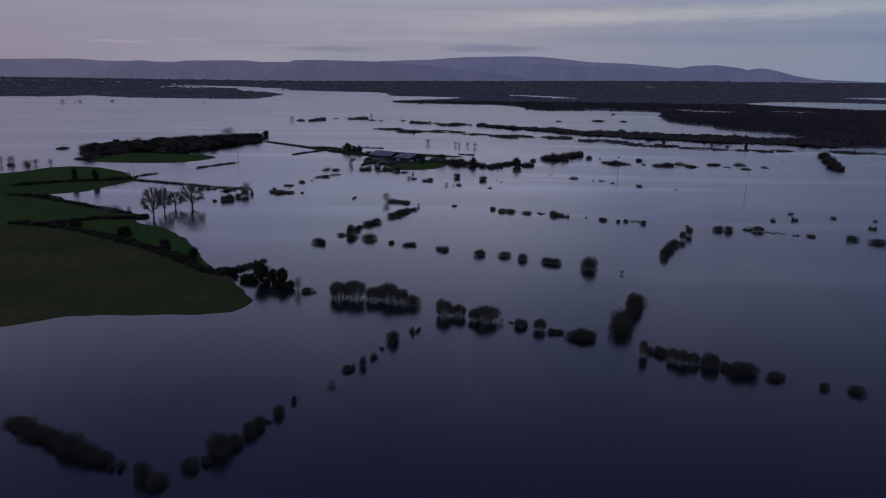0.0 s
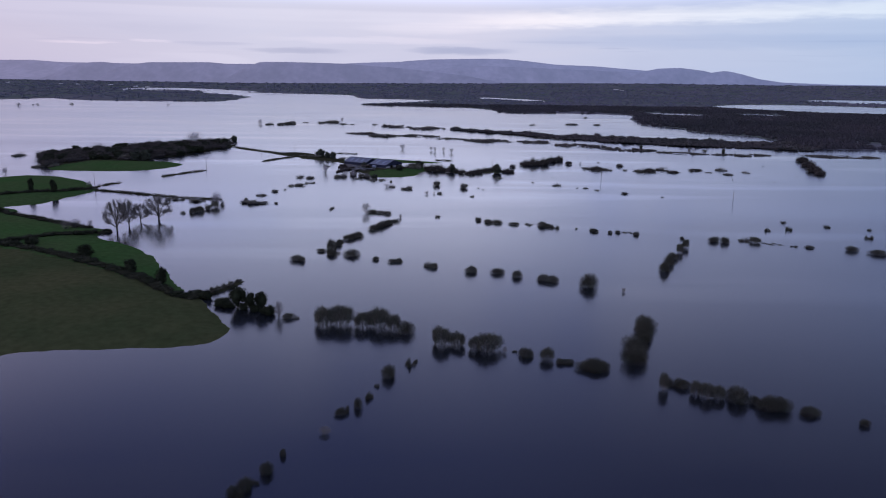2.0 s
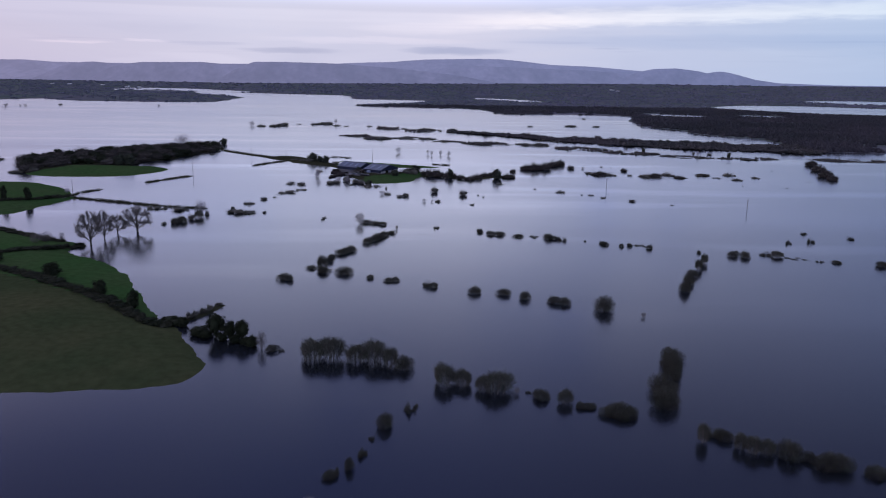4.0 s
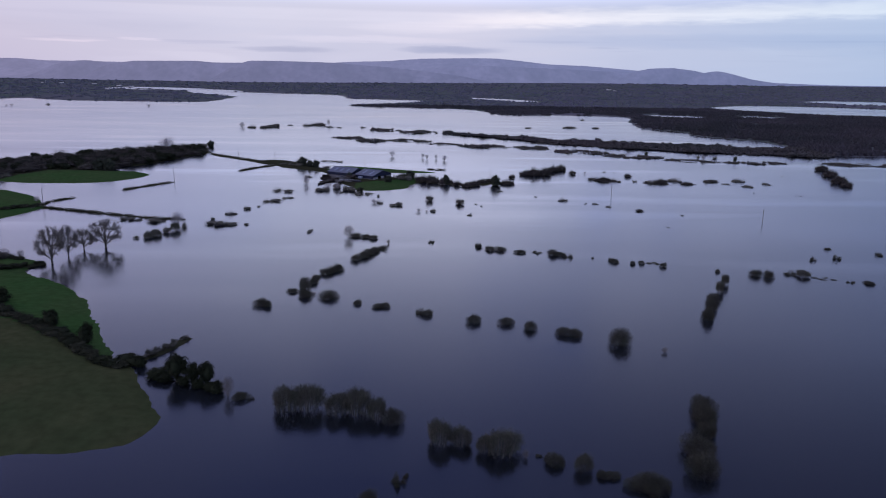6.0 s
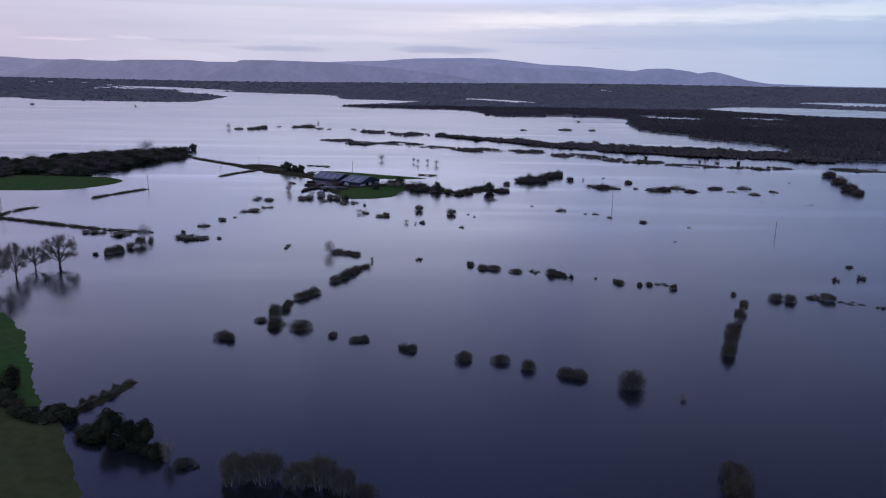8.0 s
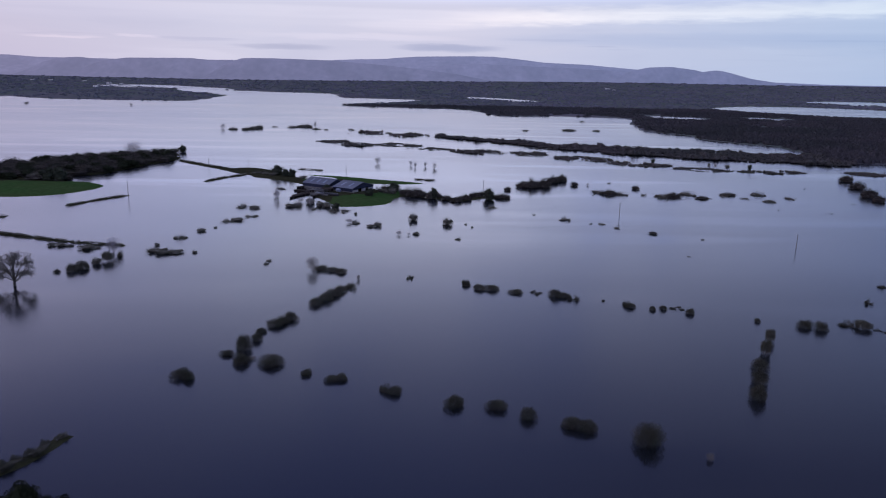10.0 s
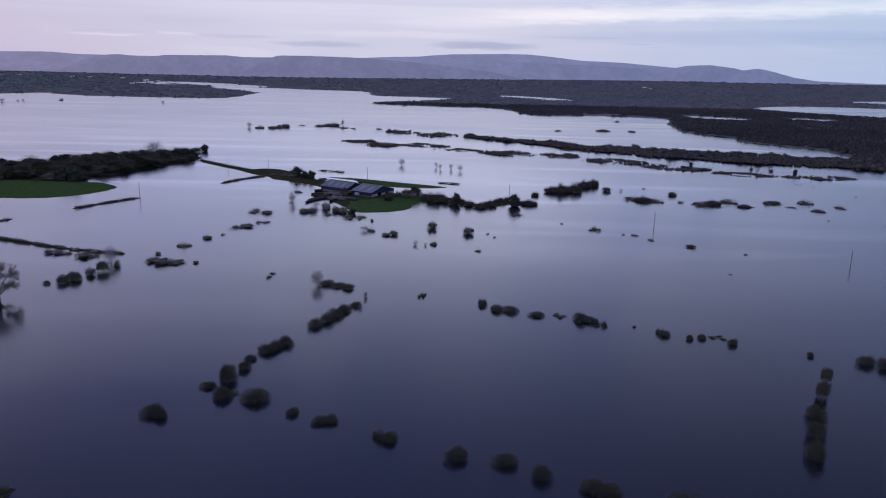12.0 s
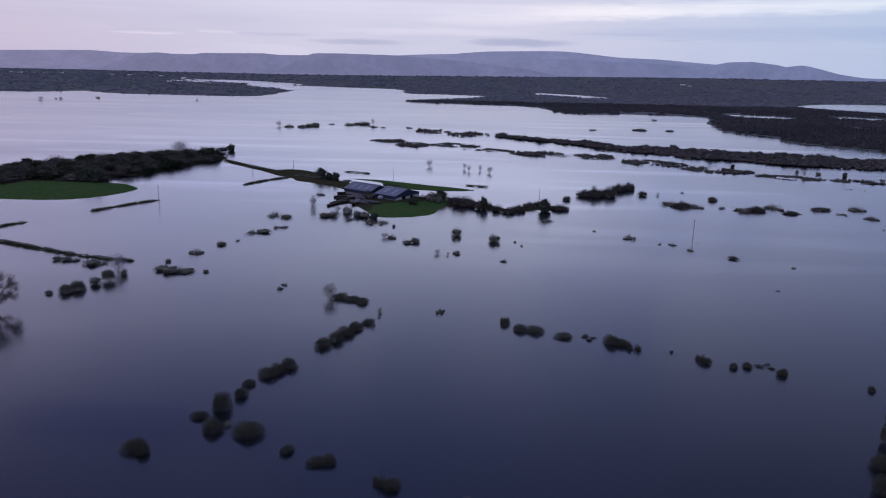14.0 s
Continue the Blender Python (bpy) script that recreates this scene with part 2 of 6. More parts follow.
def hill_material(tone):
    """Bare uplands; haze of many kilometres of evening air is added as blue-grey glow."""
    m = material("upland_haze_glow", (0.07, 0.07, 0.09), 1.0, 0.22, 0.006, 0.03, (0.14, 0.13, 0.16), spec=0.0)
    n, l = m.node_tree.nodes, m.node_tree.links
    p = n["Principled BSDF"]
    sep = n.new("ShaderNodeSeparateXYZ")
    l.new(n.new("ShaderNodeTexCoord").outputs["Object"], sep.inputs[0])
    # haze glow drifts from purple west to blue east and strengthens with height
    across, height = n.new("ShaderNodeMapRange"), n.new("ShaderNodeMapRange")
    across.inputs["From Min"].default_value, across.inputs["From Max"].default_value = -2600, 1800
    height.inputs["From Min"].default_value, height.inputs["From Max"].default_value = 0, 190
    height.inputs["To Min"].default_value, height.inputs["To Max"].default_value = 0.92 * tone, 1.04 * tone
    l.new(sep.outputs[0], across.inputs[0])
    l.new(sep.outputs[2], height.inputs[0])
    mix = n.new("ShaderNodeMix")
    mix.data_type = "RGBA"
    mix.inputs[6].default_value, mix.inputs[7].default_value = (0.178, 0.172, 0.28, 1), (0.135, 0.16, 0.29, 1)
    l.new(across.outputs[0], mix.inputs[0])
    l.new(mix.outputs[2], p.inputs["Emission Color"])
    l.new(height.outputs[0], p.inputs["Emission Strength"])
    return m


def water_material():
    m = bpy.data.materials.new("flood_water")
    m.use_nodes = True
    n, l = m.node_tree.nodes, m.node_tree.links
    p = n["Principled BSDF"]
    p.inputs["Base Color"].default_value = (0.0120, 0.0143, 0.0182, 1)
    p.inputs["IOR"].default_value = 1.333
    tc = n.new("ShaderNodeTexCoord")
    wide = n.new("ShaderNodeMapping")
    wide.inputs["Scale"].default_value = (0.0025, 0.006, 1)
    wide.inputs["Rotation"].default_value = (0, 0, radians(12))
    l.new(tc.outputs["Object"], wide.inputs["Vector"])
    streak = n.new("ShaderNodeTexNoise")
    streak.inputs["Scale"].default_value, streak.inputs["Detail"].default_value = 1.0, 3
    l.new(wide.outputs[0], streak.inputs["Vector"])
    rough = n.new("ShaderNodeMapRange")
    rough.inputs["From Min"].default_value, rough.inputs["From Max"].default_value = 0.35, 0.7
    rough.inputs["To Min"].default_value, rough.inputs["To Max"].default_value = 0.165, 0.235
    l.new(streak.outputs["Fac"], rough.inputs["Value"])
    thin = n.new("ShaderNodeMapping")
    thin.inputs["Scale"].default_value = (0.0045, 0.032, 1)
    thin.inputs["Rotation"].default_value = (0, 0, radians(8))
    l.new(tc.outputs["Object"], thin.inputs["Vector"])
    wisp = n.new("ShaderNodeTexNoise")
    wisp.inputs["Scale"].default_value, wisp.inputs["Detail"].default_value = 1.0, 3
    l.new(thin.outputs[0], wisp.inputs["Vector"])
    gust = n.new("ShaderNodeMapRange")
    gust.inputs["From Min"].default_value, gust.inputs["From Max"].default_value = 0.54, 0.70
    gust.inputs["To Min"].default_value, gust.inputs["To Max"].default_value = 0.0, -0.07
    l.new(wisp.outputs["Fac"], gust.inputs["Value"])
    both = n.new("ShaderNodeMath")
    l.new(rough.outputs[0], both.inputs[0])
    l.new(gust.outputs[0], both.inputs[1])
    l.new(both.outputs[0], p.inputs["Roughness"])
    ripple = n.new("ShaderNodeTexNoise")
    ripple.inputs["Scale"].default_value, ripple.inputs["Detail"].default_value = 0.9, 3
    l.new(tc.outputs["Object"], ripple.inputs["Vector"])
    b = n.new("ShaderNodeBump")
    b.inputs["Strength"].default_value, b.inputs["Distance"].default_value = 0.06, 0.05
    l.new(ripple.outputs["Fac"], b.inputs["Height"])
    l.new(b.outputs[0], p.inputs["Normal"])
    return m


# ---------------------------------------------------------------- mesh helpers
def mesh_of(name, verts, faces, mats, index=None, smooth=False):
    me = bpy.data.meshes.new(name)
    me.from_pydata(np.asarray(verts, float).tolist() if isinstance(verts, np.ndarray) else verts, [], faces)
    for m in mats:
        me.materials.append(m)
    if index is not None:
        me.polygons.foreach_set("material_index", np.asarray(index, np.int32))
    if smooth:
        me.polygons.foreach_set("use_smooth", np.ones(len(me.polygons), bool))
    me.update()
    return me


def part_mesh(name, me, parent, label=""):
    ob = new(name, me)
    ob.parent = parent
    return tagged(ob, label)


def part(name, bm, mat, parent, label=""):
    me = bpy.data.meshes.new(name)
    bm.to_mesh(me)
    bm.free()
    me.materials.append(mat)
    return part_mesh(name, me, parent, label)


def box(bm, lo, hi, m=Matrix(), bevel=0.0):
    lo, hi = Vector(lo), Vector(hi)
    r = bmesh.ops.create_cube(bm, size=1, matrix=m @ Matrix.Translation((lo + hi) / 2) @ Matrix.Diagonal((*(hi - lo), 1)))
    if bevel:
        es = {e for v in r["verts"] for e in v.link_edges}
        bmesh.ops.bevel(bm, geom=list(es), offset=bevel, segments=1, affect="EDGES")


def thing(name, at, label, category, group="", turn=0.0):
    ob = new(name)
    ob.empty_display_size = 0.5
    ob.matrix_basis = pose(*at, 0, 0, turn)
    return tagged(ob, label, category, group)


def tube(V, F, pts, radii, sides=5):
    """A tapered limb along pts, added to lists V and F."""
    base = len(V)
    n = len(pts)
    for i, (p, r) in enumerate(zip(pts, radii)):
        d = (pts[min(i + 1, n - 1)] - pts[max(i - 1, 0)]).normalized()
        a = d.orthogonal().normalized()
        b = d.cross(a)
        for k in range(sides):
            w = 2 * math.pi * k / sides
            V.append(tuple(p + (a * math.cos(w) + b * math.sin(w)) * r))
    for i in range(n - 1):
        for k in range(sides):
            k2 = (k + 1) % sides
            F.append((base + i * sides + k, base + i * sides + k2, base + (i + 1) * sides + k2, base + (i + 1) * sides + k))


def slivers(rng, origins, ways, length, width):
    """Many thin leaning twigs: one narrow triangle each."""
    n = len(origins)
    ways = ways / np.linalg.norm(ways, axis=1, keepdims=True)
    side = np.cross(ways, rng.normal(size=(n, 3)))
    side /= np.linalg.norm(side, axis=1, keepdims=True) + 1e-9
    v = np.empty((n, 3, 3))
    v[:, 0], v[:, 1] = origins - side * width[:, None] / 2, origins + side * width[:, None] / 2
    v[:, 2] = origins + ways * length[:, None]
    return v.reshape(-1, 3), np.arange(n * 3).reshape(n, 3)


def leaves(rng, centres, size):
    """Small bent leaf clumps: two triangles each, turned at random."""
    n = len(centres)
    a = rng.normal(size=(n, 3))
    a /= np.linalg.norm(a, axis=1, keepdims=True)
    b = np.cross(a, rng.normal(size=(n, 3)))
    b /= np.linalg.norm(b, axis=1, keepdims=True)
    c = np.cross(a, b)
    s = size[:, None]
    v = np.empty((n, 4, 3))
    v[:, 0], v[:, 1] = centres - a * s, centres - b * s * 0.6 + c * s * 0.25
    v[:, 2], v[:, 3] = centres + a * s, centres + b * s * 0.6 + c * s * 0.25
    f = np.arange(n * 4).reshape(n, 4)
    return v.reshape(-1, 3), np.concatenate([f[:, [0, 1, 2]], f[:, [0, 2, 3]]])


def core(rng, lobes, shrink):
    """Lumpy dense inside of a crown: one rough ball per lobe."""
    V, F = [], []
    bm = bmesh.new()
    bmesh.ops.create_icosphere(bm, subdivisions=1, radius=1)
    tv = np.array([v.co[:] for v in bm.verts])
    tf = np.array([[v.index for v in f.verts] for f in bm.faces])
    bm.free()
    for c, r in lobes:
        bumpy = 1 + 0.12 * rng.normal(size=(len(tv), 1)).clip(-1.5, 1.5)
        V.append(tv * bumpy * np.array(r) * (shrink if max(r) > 0.3 else shrink * 0.7) + np.array(c))
        F.append(tf + sum(len(v) for v in V[:-1]))
    return np.concatenate(V), np.concatenate(F)


def merge(*pairs):
    V, F, k = [], [], 0
    for v, f in pairs:
        V.append(v)
        F.append(np.asarray(f) + k)
        k += len(v)
    return np.concatenate(V), np.concatenate(F)


def shell(rng, lobes, n, inner=0.75):
    """Points and outward ways in the outer part of a set of lobes."""
    vol = np.array([r[0] * r[1] * r[2] for c, r in lobes]) ** 0.67
    pick = rng.choice(len(lobes), n, p=vol / vol.sum())
    d = rng.normal(size=(n, 3))
    d /= np.linalg.norm(d, axis=1, keepdims=True)
    d[:, 2] = np.where(d[:, 2] < -0.4, -d[:, 2], d[:, 2])
    C = np.array([c for c, r in lobes])[pick]
    R_ = np.array([r for c, r in lobes])[pick]
    k = rng.uniform(inner, 1.0, (n, 1))
    return C + d * R_ * k, d


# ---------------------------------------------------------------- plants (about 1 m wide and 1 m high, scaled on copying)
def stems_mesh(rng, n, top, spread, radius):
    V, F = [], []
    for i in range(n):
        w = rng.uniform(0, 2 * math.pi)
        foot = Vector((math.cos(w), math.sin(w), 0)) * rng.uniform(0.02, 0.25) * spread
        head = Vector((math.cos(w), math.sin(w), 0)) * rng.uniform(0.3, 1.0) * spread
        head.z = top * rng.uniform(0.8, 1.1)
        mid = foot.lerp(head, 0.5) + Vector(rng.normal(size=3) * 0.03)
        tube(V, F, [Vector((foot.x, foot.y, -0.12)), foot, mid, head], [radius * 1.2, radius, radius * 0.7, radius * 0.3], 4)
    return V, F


def mound(rng, kind, n, hollow):
    """Points and outward ways through a rounded, uneven crown on the unit footprint; hollow: how empty its heart is."""
    a = rng.uniform(0, 6.28, 8)
    if kind == "l":
        # a low row of ragged tufts
        m = 9
        tufts = np.column_stack([rng.uniform(-0.36, 0.36, m), rng.normal(size=m) * 0.16])
        tall = rng.uniform(0.35, 1.0, m) * (1 - (tufts[:, 0] / 0.62) ** 2)
        wide = rng.uniform(0.12, 0.20, m)
        pick = rng.integers(0, m, n)
    e = np.arcsin(rng.uniform({"l": -0.08, "r": -0.30}.get(kind, -0.16), 1.0, n))
    w = rng.uniform(0, 6.283, n)
    d = np.column_stack([np.cos(w) * np.cos(e), np.sin(w) * np.cos(e), np.sin(e)])
    k = (hollow + (1 - hollow) * rng.uniform(0, 1, n)) ** 0.5 * rng.normal(1.0, 0.045, n)
    if kind == "l":
        p = d * k[:, None] * np.column_stack([wide, wide, tall])[pick]
        p[:, :2] += tufts[pick]
        return p, d
    uneven = 1 + 0.13 * np.sin(2 * w + a[0]) + 0.10 * np.sin(3 * w + a[1]) * np.cos(e) + 0.10 * np.sin(2 * e + a[5]) * np.sin(w + a[6]) + 0.06 * np.sin(5 * w + a[2]) * np.cos(2 * e + a[3]) + 0.06 * np.sin(4 * e + 2 * w + a[4])
    p = d * (k * uneven)[:, None] * np.array([0.47, 0.47, 0.70]) + np.array([0, 0, 0.28])
    if kind == "r":
        # full down to the water
        p[:, 2] = np.where(p[:, 2] < 0.45, np.maximum(p[:, 2] - 0.06, 0) * 1.154, p[:, 2])
    return p, d


def make_bush(seed, kind, fine=True, twig=None):
    """kind: r round thicket, l low spreading scrub, f fan of stems with a crown, e dense evergreen, t ivy-clad tree with a round head on a bare trunk, s thin and see-through.
    fine: with many more twigs, for those that the flight passes close by."""
    rng = np.random.default_rng(seed)
    names = {"r": "flooded_bush", "l": "low_scrub", "f": "willow", "e": "evergreen_tree", "s": "thin_sapling", "c": "ivy_column_tree", "t": "ivy_tree"}
    ob = new(names[kind])
    # twigs, leaves and outer material
    nt, nl, mat = {"r": (5200 if fine else 4400, 0, THICKET), "l": (3400 if fine else 2800, 0, THICKET), "f": (6000, 0, TWIG), "e": (1300, 2000, LEAF), "c": (1300, 2000, LEAF), "t": (1300, 2000, LEAF), "s": (1500 if fine else 4000, 0, FINE_TWIG)}[kind]
    thick = 1.0
    if not fine:
        nt, nl, thick = nt // 4, nl // 5, 0.85 if kind == "s" else 2.3
        # unless a twig material is given, coarse plants take the haze-paled copies
        mat = twig or {THICKET: HAZED_THICKET, LEAF: HAZED_LEAF, FINE_TWIG: HAZED_FINE}.get(mat, mat)
    branches = [], []
    pieces = []
    if kind == "s":
        d = rng.normal(size=(nt, 3))
        d /= np.linalg.norm(d, axis=1, keepdims=True)
        p = d * rng.uniform(0, 1, (nt, 1)) ** 0.45 * np.array([0.42, 0.42, 0.47]) + np.array([0, 0, 0.45])
        for i in range(9):
            w, e = rng.uniform(0, 6.28), math.asin(rng.uniform(0.3, 1.0))
            k = rng.uniform(0.80, 1.0)
            foot = Vector((math.cos(w), math.sin(w), 0)) * 0.02 + Vector((0, 0, -0.06))
            tip = Vector((math.cos(w) * math.cos(e) * 0.48 * k, math.sin(w) * math.cos(e) * 0.48 * k, 0.08 + math.sin(e) * 0.90 * k))
            tube(*branches, [foot, foot.lerp(tip, 0.5) + Vector((0, 0, 0.08)), tip], [0.007, 0.005, 0.002], 3)
    elif kind in "rlf":
        p, d = mound(rng, kind, nt, {"r": 0.10, "l": 0.05, "f": 0.35}[kind])
        if kind == "f":
            # the crown lifts off the water: few twigs low down, and leaning pale stems under it
            low_ = p[:, 2] < 0.34
            p[low_, 2] += np.where(rng.uniform(size=low_.sum()) < 0.55, rng.uniform(0.30, 0.62, low_.sum()), 0.0)
            p[:, 2] = np.abs(p[:, 2])
            for i in range(16):
                w, q = 2.4 * i + rng.uniform(-0.4, 0.4), math.sqrt((i + 0.5) / 16.0)
                foot = Vector((math.cos(w) * q * 0.30, math.sin(w) * q * 0.30, -0.06))
                head = Vector((math.cos(w) * q * 0.42, math.sin(w) * q * 0.42, 0.28 + 0.52 * math.sqrt(1 - (0.85 * q) ** 2)))
                mid = foot.lerp(head, 0.45) + Vector(rng.normal(size=3) * 0.02)
                tube(*branches, [foot, mid, head], [0.012, 0.009, 0.004], 4)
                for j in range(4):
                    way = Vector(rng.normal(size=3) * 0.10)
                    way.z = abs(way.z)
                    tube(*branches, [mid.lerp(head, rng.uniform(0.2, 0.8)), head + way], [0.005, 0.002], 3)
        d = p - np.array([0, 0, -0.35])
        d /= np.linalg.norm(d, axis=1, keepdims=True)
        if not fine:
            # a dense heart of crossing twigs
            way = [2.1 * i + rng.uniform(-0.5, 0.5) for i in range(7)]
            if kind == "r":
                heart = [((0, 0, 0.30), (0.37, 0.37, 0.50))] + [((math.cos(w) * 0.26, math.sin(w) * 0.26, rng.uniform(0.12, 0.52)), (0.25, 0.25, rng.uniform(0.20, 0.34))) for w in way]
            else:
                heart = [((0.10 * (i - 3), rng.uniform(-0.10, 0.10), 0.05), (0.19, 0.15, rng.uniform(0.25, 0.62))) for i in range(7)]
            pieces.append(core(rng, heart, 0.70 if kind == "r" else 0.48))
    else:
        mid, half = (0.46, 0.38) if kind == "t" else (0.36, 0.46)
        lobes = [((0, 0, 0.46), (0.36, 0.36, 0.42)), ((0, 0, 0.18), (0.20, 0.20, 0.30))] if kind == "t" else [((0, 0, 0.30), (0.42, 0.42, 0.54))]
        for i in range(16):
            w, e = rng.uniform(0, 6.28), math.asin(rng.uniform(-0.7, 1.0))
            r, k = rng.uniform(0.13, 0.20), rng.uniform(0.70, 0.92)
            lobes.append(((math.cos(w) * math.cos(e) * 0.40 * k, math.sin(w) * math.cos(e) * 0.40 * k, mid + math.sin(e) * half * k), (r, r, r)))
        for i in range(0 if kind == "t" else 7):
            w, q = i * 0.9 + rng.uniform(0, 0.5), rng.uniform(0.18, 0.27)
            lobes.append(((math.cos(w) * q, math.sin(w) * q, 0.12), (0.17, 0.17, 0.20)))
        p, d = shell(rng, lobes, nt, 0.74)
        d = d * np.array([1, 1, 0.8]) + np.array([0, 0, 0.5])
        p2, _ = shell(rng, lobes, nl, 0.79)
        pieces += [leaves(rng, p2, rng.uniform(0.012, 0.030, nl) * thick ** 0.6), core(rng, lobes, 0.80)]
    d = d * np.array([1, 1, 1.0 if fine else 1.3]) + (0.32 if fine else 0.70) * rng.normal(size=d.shape)
    reach = rng.uniform(0.07, 0.17, nt)
    pieces.append(slivers(rng, p - d * 0.10, d, reach, rng.uniform(0.006, 0.013, nt) * thick * (0.7 if kind == "s" and fine else 1.0)))
    v, f = merge(*pieces)
    v[:, 2] = np.maximum(v[:, 2], -0.05)
    # fill the unit footprint
    sure = (96.5, 97.5) if kind in "rlf" else (99.7, 99.5)
    wide, tall = np.percentile(np.abs(v[:, :2]), sure[0]) * 2, np.percentile(v[:, 2], sure[1])
    v /= np.array([wide, wide, tall])
    if kind in "fs":
        sv, sf = np.array(branches[0]) / np.array([wide, wide, tall]), branches[1]
    else:
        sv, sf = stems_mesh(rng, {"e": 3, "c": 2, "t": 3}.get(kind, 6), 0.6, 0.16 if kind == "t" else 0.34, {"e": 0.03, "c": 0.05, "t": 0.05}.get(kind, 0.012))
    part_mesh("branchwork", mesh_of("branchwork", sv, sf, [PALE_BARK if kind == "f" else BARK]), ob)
    part_mesh("crown", mesh_of("crown", v, f.tolist(), [mat], None, True), ob)
    return ob


def make_bare_tree(seed):
    """A leafless tree: a short trunk forks into limbs that fan out to a round, see-through crown; 1 m wide and 1 m high."""
    rng = np.random.default_rng(seed)
    ob = new("bare_tree")
    V, F = [], []
    fork = Vector((0.01, 0.0, 0.16))
    tube(V, F, [Vector((0, 0, -0.05)), Vector((0.0, 0.01, 0.10)), fork], [0.034, 0.027, 0.022], 7)
    centre = Vector((0, 0, 0.53))

    def crown_point(w, e, k):
        return centre + Vector((math.cos(w) * math.cos(e) * 0.45, math.sin(w) * math.cos(e) * 0.45, math.sin(e) * 0.47)) * k

    limbs = []
    for i in range(11):
        w, e = 2.4 * i + rng.uniform(-0.3, 0.3), math.radians(-38 + 120 * (i / 10.0) ** 0.9)
        start = Vector((0, 0, rng.uniform(0.09, 0.16))) if i < 5 else fork
        tip = crown_point(w, e, rng.uniform(0.80, 0.98))
        mid = start.lerp(tip, 0.45) + Vector((0, 0, 0.05)) + Vector(rng.normal(size=3) * 0.02)
        far_ = start.lerp(tip, 0.75) + Vector((0, 0, 0.03)) + Vector(rng.normal(size=3) * 0.02)
        tube(V, F, [start, mid, far_, tip], [0.015, 0.011, 0.007, 0.002], 5)
        limbs.append((start, mid, far_, tip))
    starts, ends = [], []
    for i in range(240):
        w, e = rng.uniform(0, 6.283), math.asin(rng.uniform(-0.72, 1.0))
        tip = crown_point(w, e, rng.uniform(0.62, 1.0) * (1 + 0.07 * math.sin(3 * w + seed) + 0.05 * math.sin(5 * e + 2 * w)))
        near_ = min(limbs, key=lambda l: (l[2] - tip).length)
        u = rng.uniform(0.0, 1.0)
        root = near_[1].lerp(near_[2], u) if rng.uniform() < 0.6 else near_[2].lerp(near_[3], u * 0.8)
        bend = root.lerp(tip, 0.5) + Vector(rng.normal(size=3) * 0.015) + Vector((0, 0, 0.012))
        tube(V, F, [root, bend, tip], [0.0045, 0.003, 0.001], 3)
        starts.append(root[:])
        ends.append(tip[:])
    starts, ends = np.array(starts), np.array(ends)
    n = 11500
    pick = rng.integers(0, len(ends), n)
    s = rng.uniform(0.25, 1.0, (n, 1)) ** 0.7
    p = starts[pick] + (ends - starts)[pick] * s + rng.normal(size=(n, 3)) * 0.012
    d = p - np.array([0, 0, 0.30])
    d = d / np.linalg.norm(d, axis=1, keepdims=True) + rng.normal(size=(n, 3)) * 0.55 + np.array([0, 0, 0.15])
    v, f = slivers(rng, p, d, rng.uniform(0.045, 0.095, n), rng.uniform(0.0018, 0.0036, n))
    V = np.array(V)
    wide, tall = np.percentile(np.abs(v[:, :2]), 99.0) * 2, np.percentile(v[:, 2], 99.5)
    for a in (v, V):
        a /= np.array([wide, wide, tall])
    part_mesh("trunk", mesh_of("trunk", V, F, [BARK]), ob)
    part_mesh("crown", mesh_of("crown", v, f.tolist(), [FINE_TWIG]), ob)
    return ob


def make_pole(height, at, turn, label):
    ob = thing("utility_pole", at, label, "utility pole", "overhead line poles", turn)
    V, F = [], []
    tube(V, F, [Vector((0, 0, -1.5)), Vector((0, 0, height * 0.5)), Vector((0, 0, height))], [0.13, 0.11, 0.09], 8)
    part_mesh("pole", mesh_of("pole", V, F, [POLE_MAT]), ob)
    bm = bmesh.new()
    box(bm, (-0.65, -0.05, height - 0.42), (0.65, 0.05, height - 0.30))
    part("crossarm", bm, POLE_MAT, ob)
    for x in (-0.55, 0, 0.55):
        bm = bmesh.new()
        bmesh.ops.create_cone(bm, segments=8, radius1=0.07, radius2=0.03, depth=0.22, cap_ends=True, matrix=Matrix.Translation((x, 0, height - 0.19 if x else height + 0.10)))
        part("insulator", bm, METAL, ob, "small grey insulator")
    return ob


# ---------------------------------------------------------------- the plan, in metres
FRONT_HEDGE = [(-71.0, 111.3, 4.2, 1.3, 'r'), (-66.2, 108.4, 4.0, 1.5, 'r'), (-62.0, 105.8, 3.6, 1.7, 'r'), (-54.4, 101.8, 3.0, 1.5, 'r'), (-73.4, 113.1, 4.2, 1.3, 'r'), (-68.4, 109.6, 4.5, 1.5, 'r'), (-69.7, 112.3, 1.1, 2.6, 's'), (-64.0, 107.4, 3.6, 2.0, 'r'), (-59.8, 104.3, 4.4, 3.0, 'r'), (-56.1, 102.5, 3.9, 2.5, 'r'), (-52.8, 101.1, 3.0, 1.9, 'r'), (-50.0, 99.7, 2.3, 1.0, 'l'), (-45.0, 96.8, 2.8, 2.9, 'r'), (-42.2, 95.1, 3.4, 1.8, 'r')]
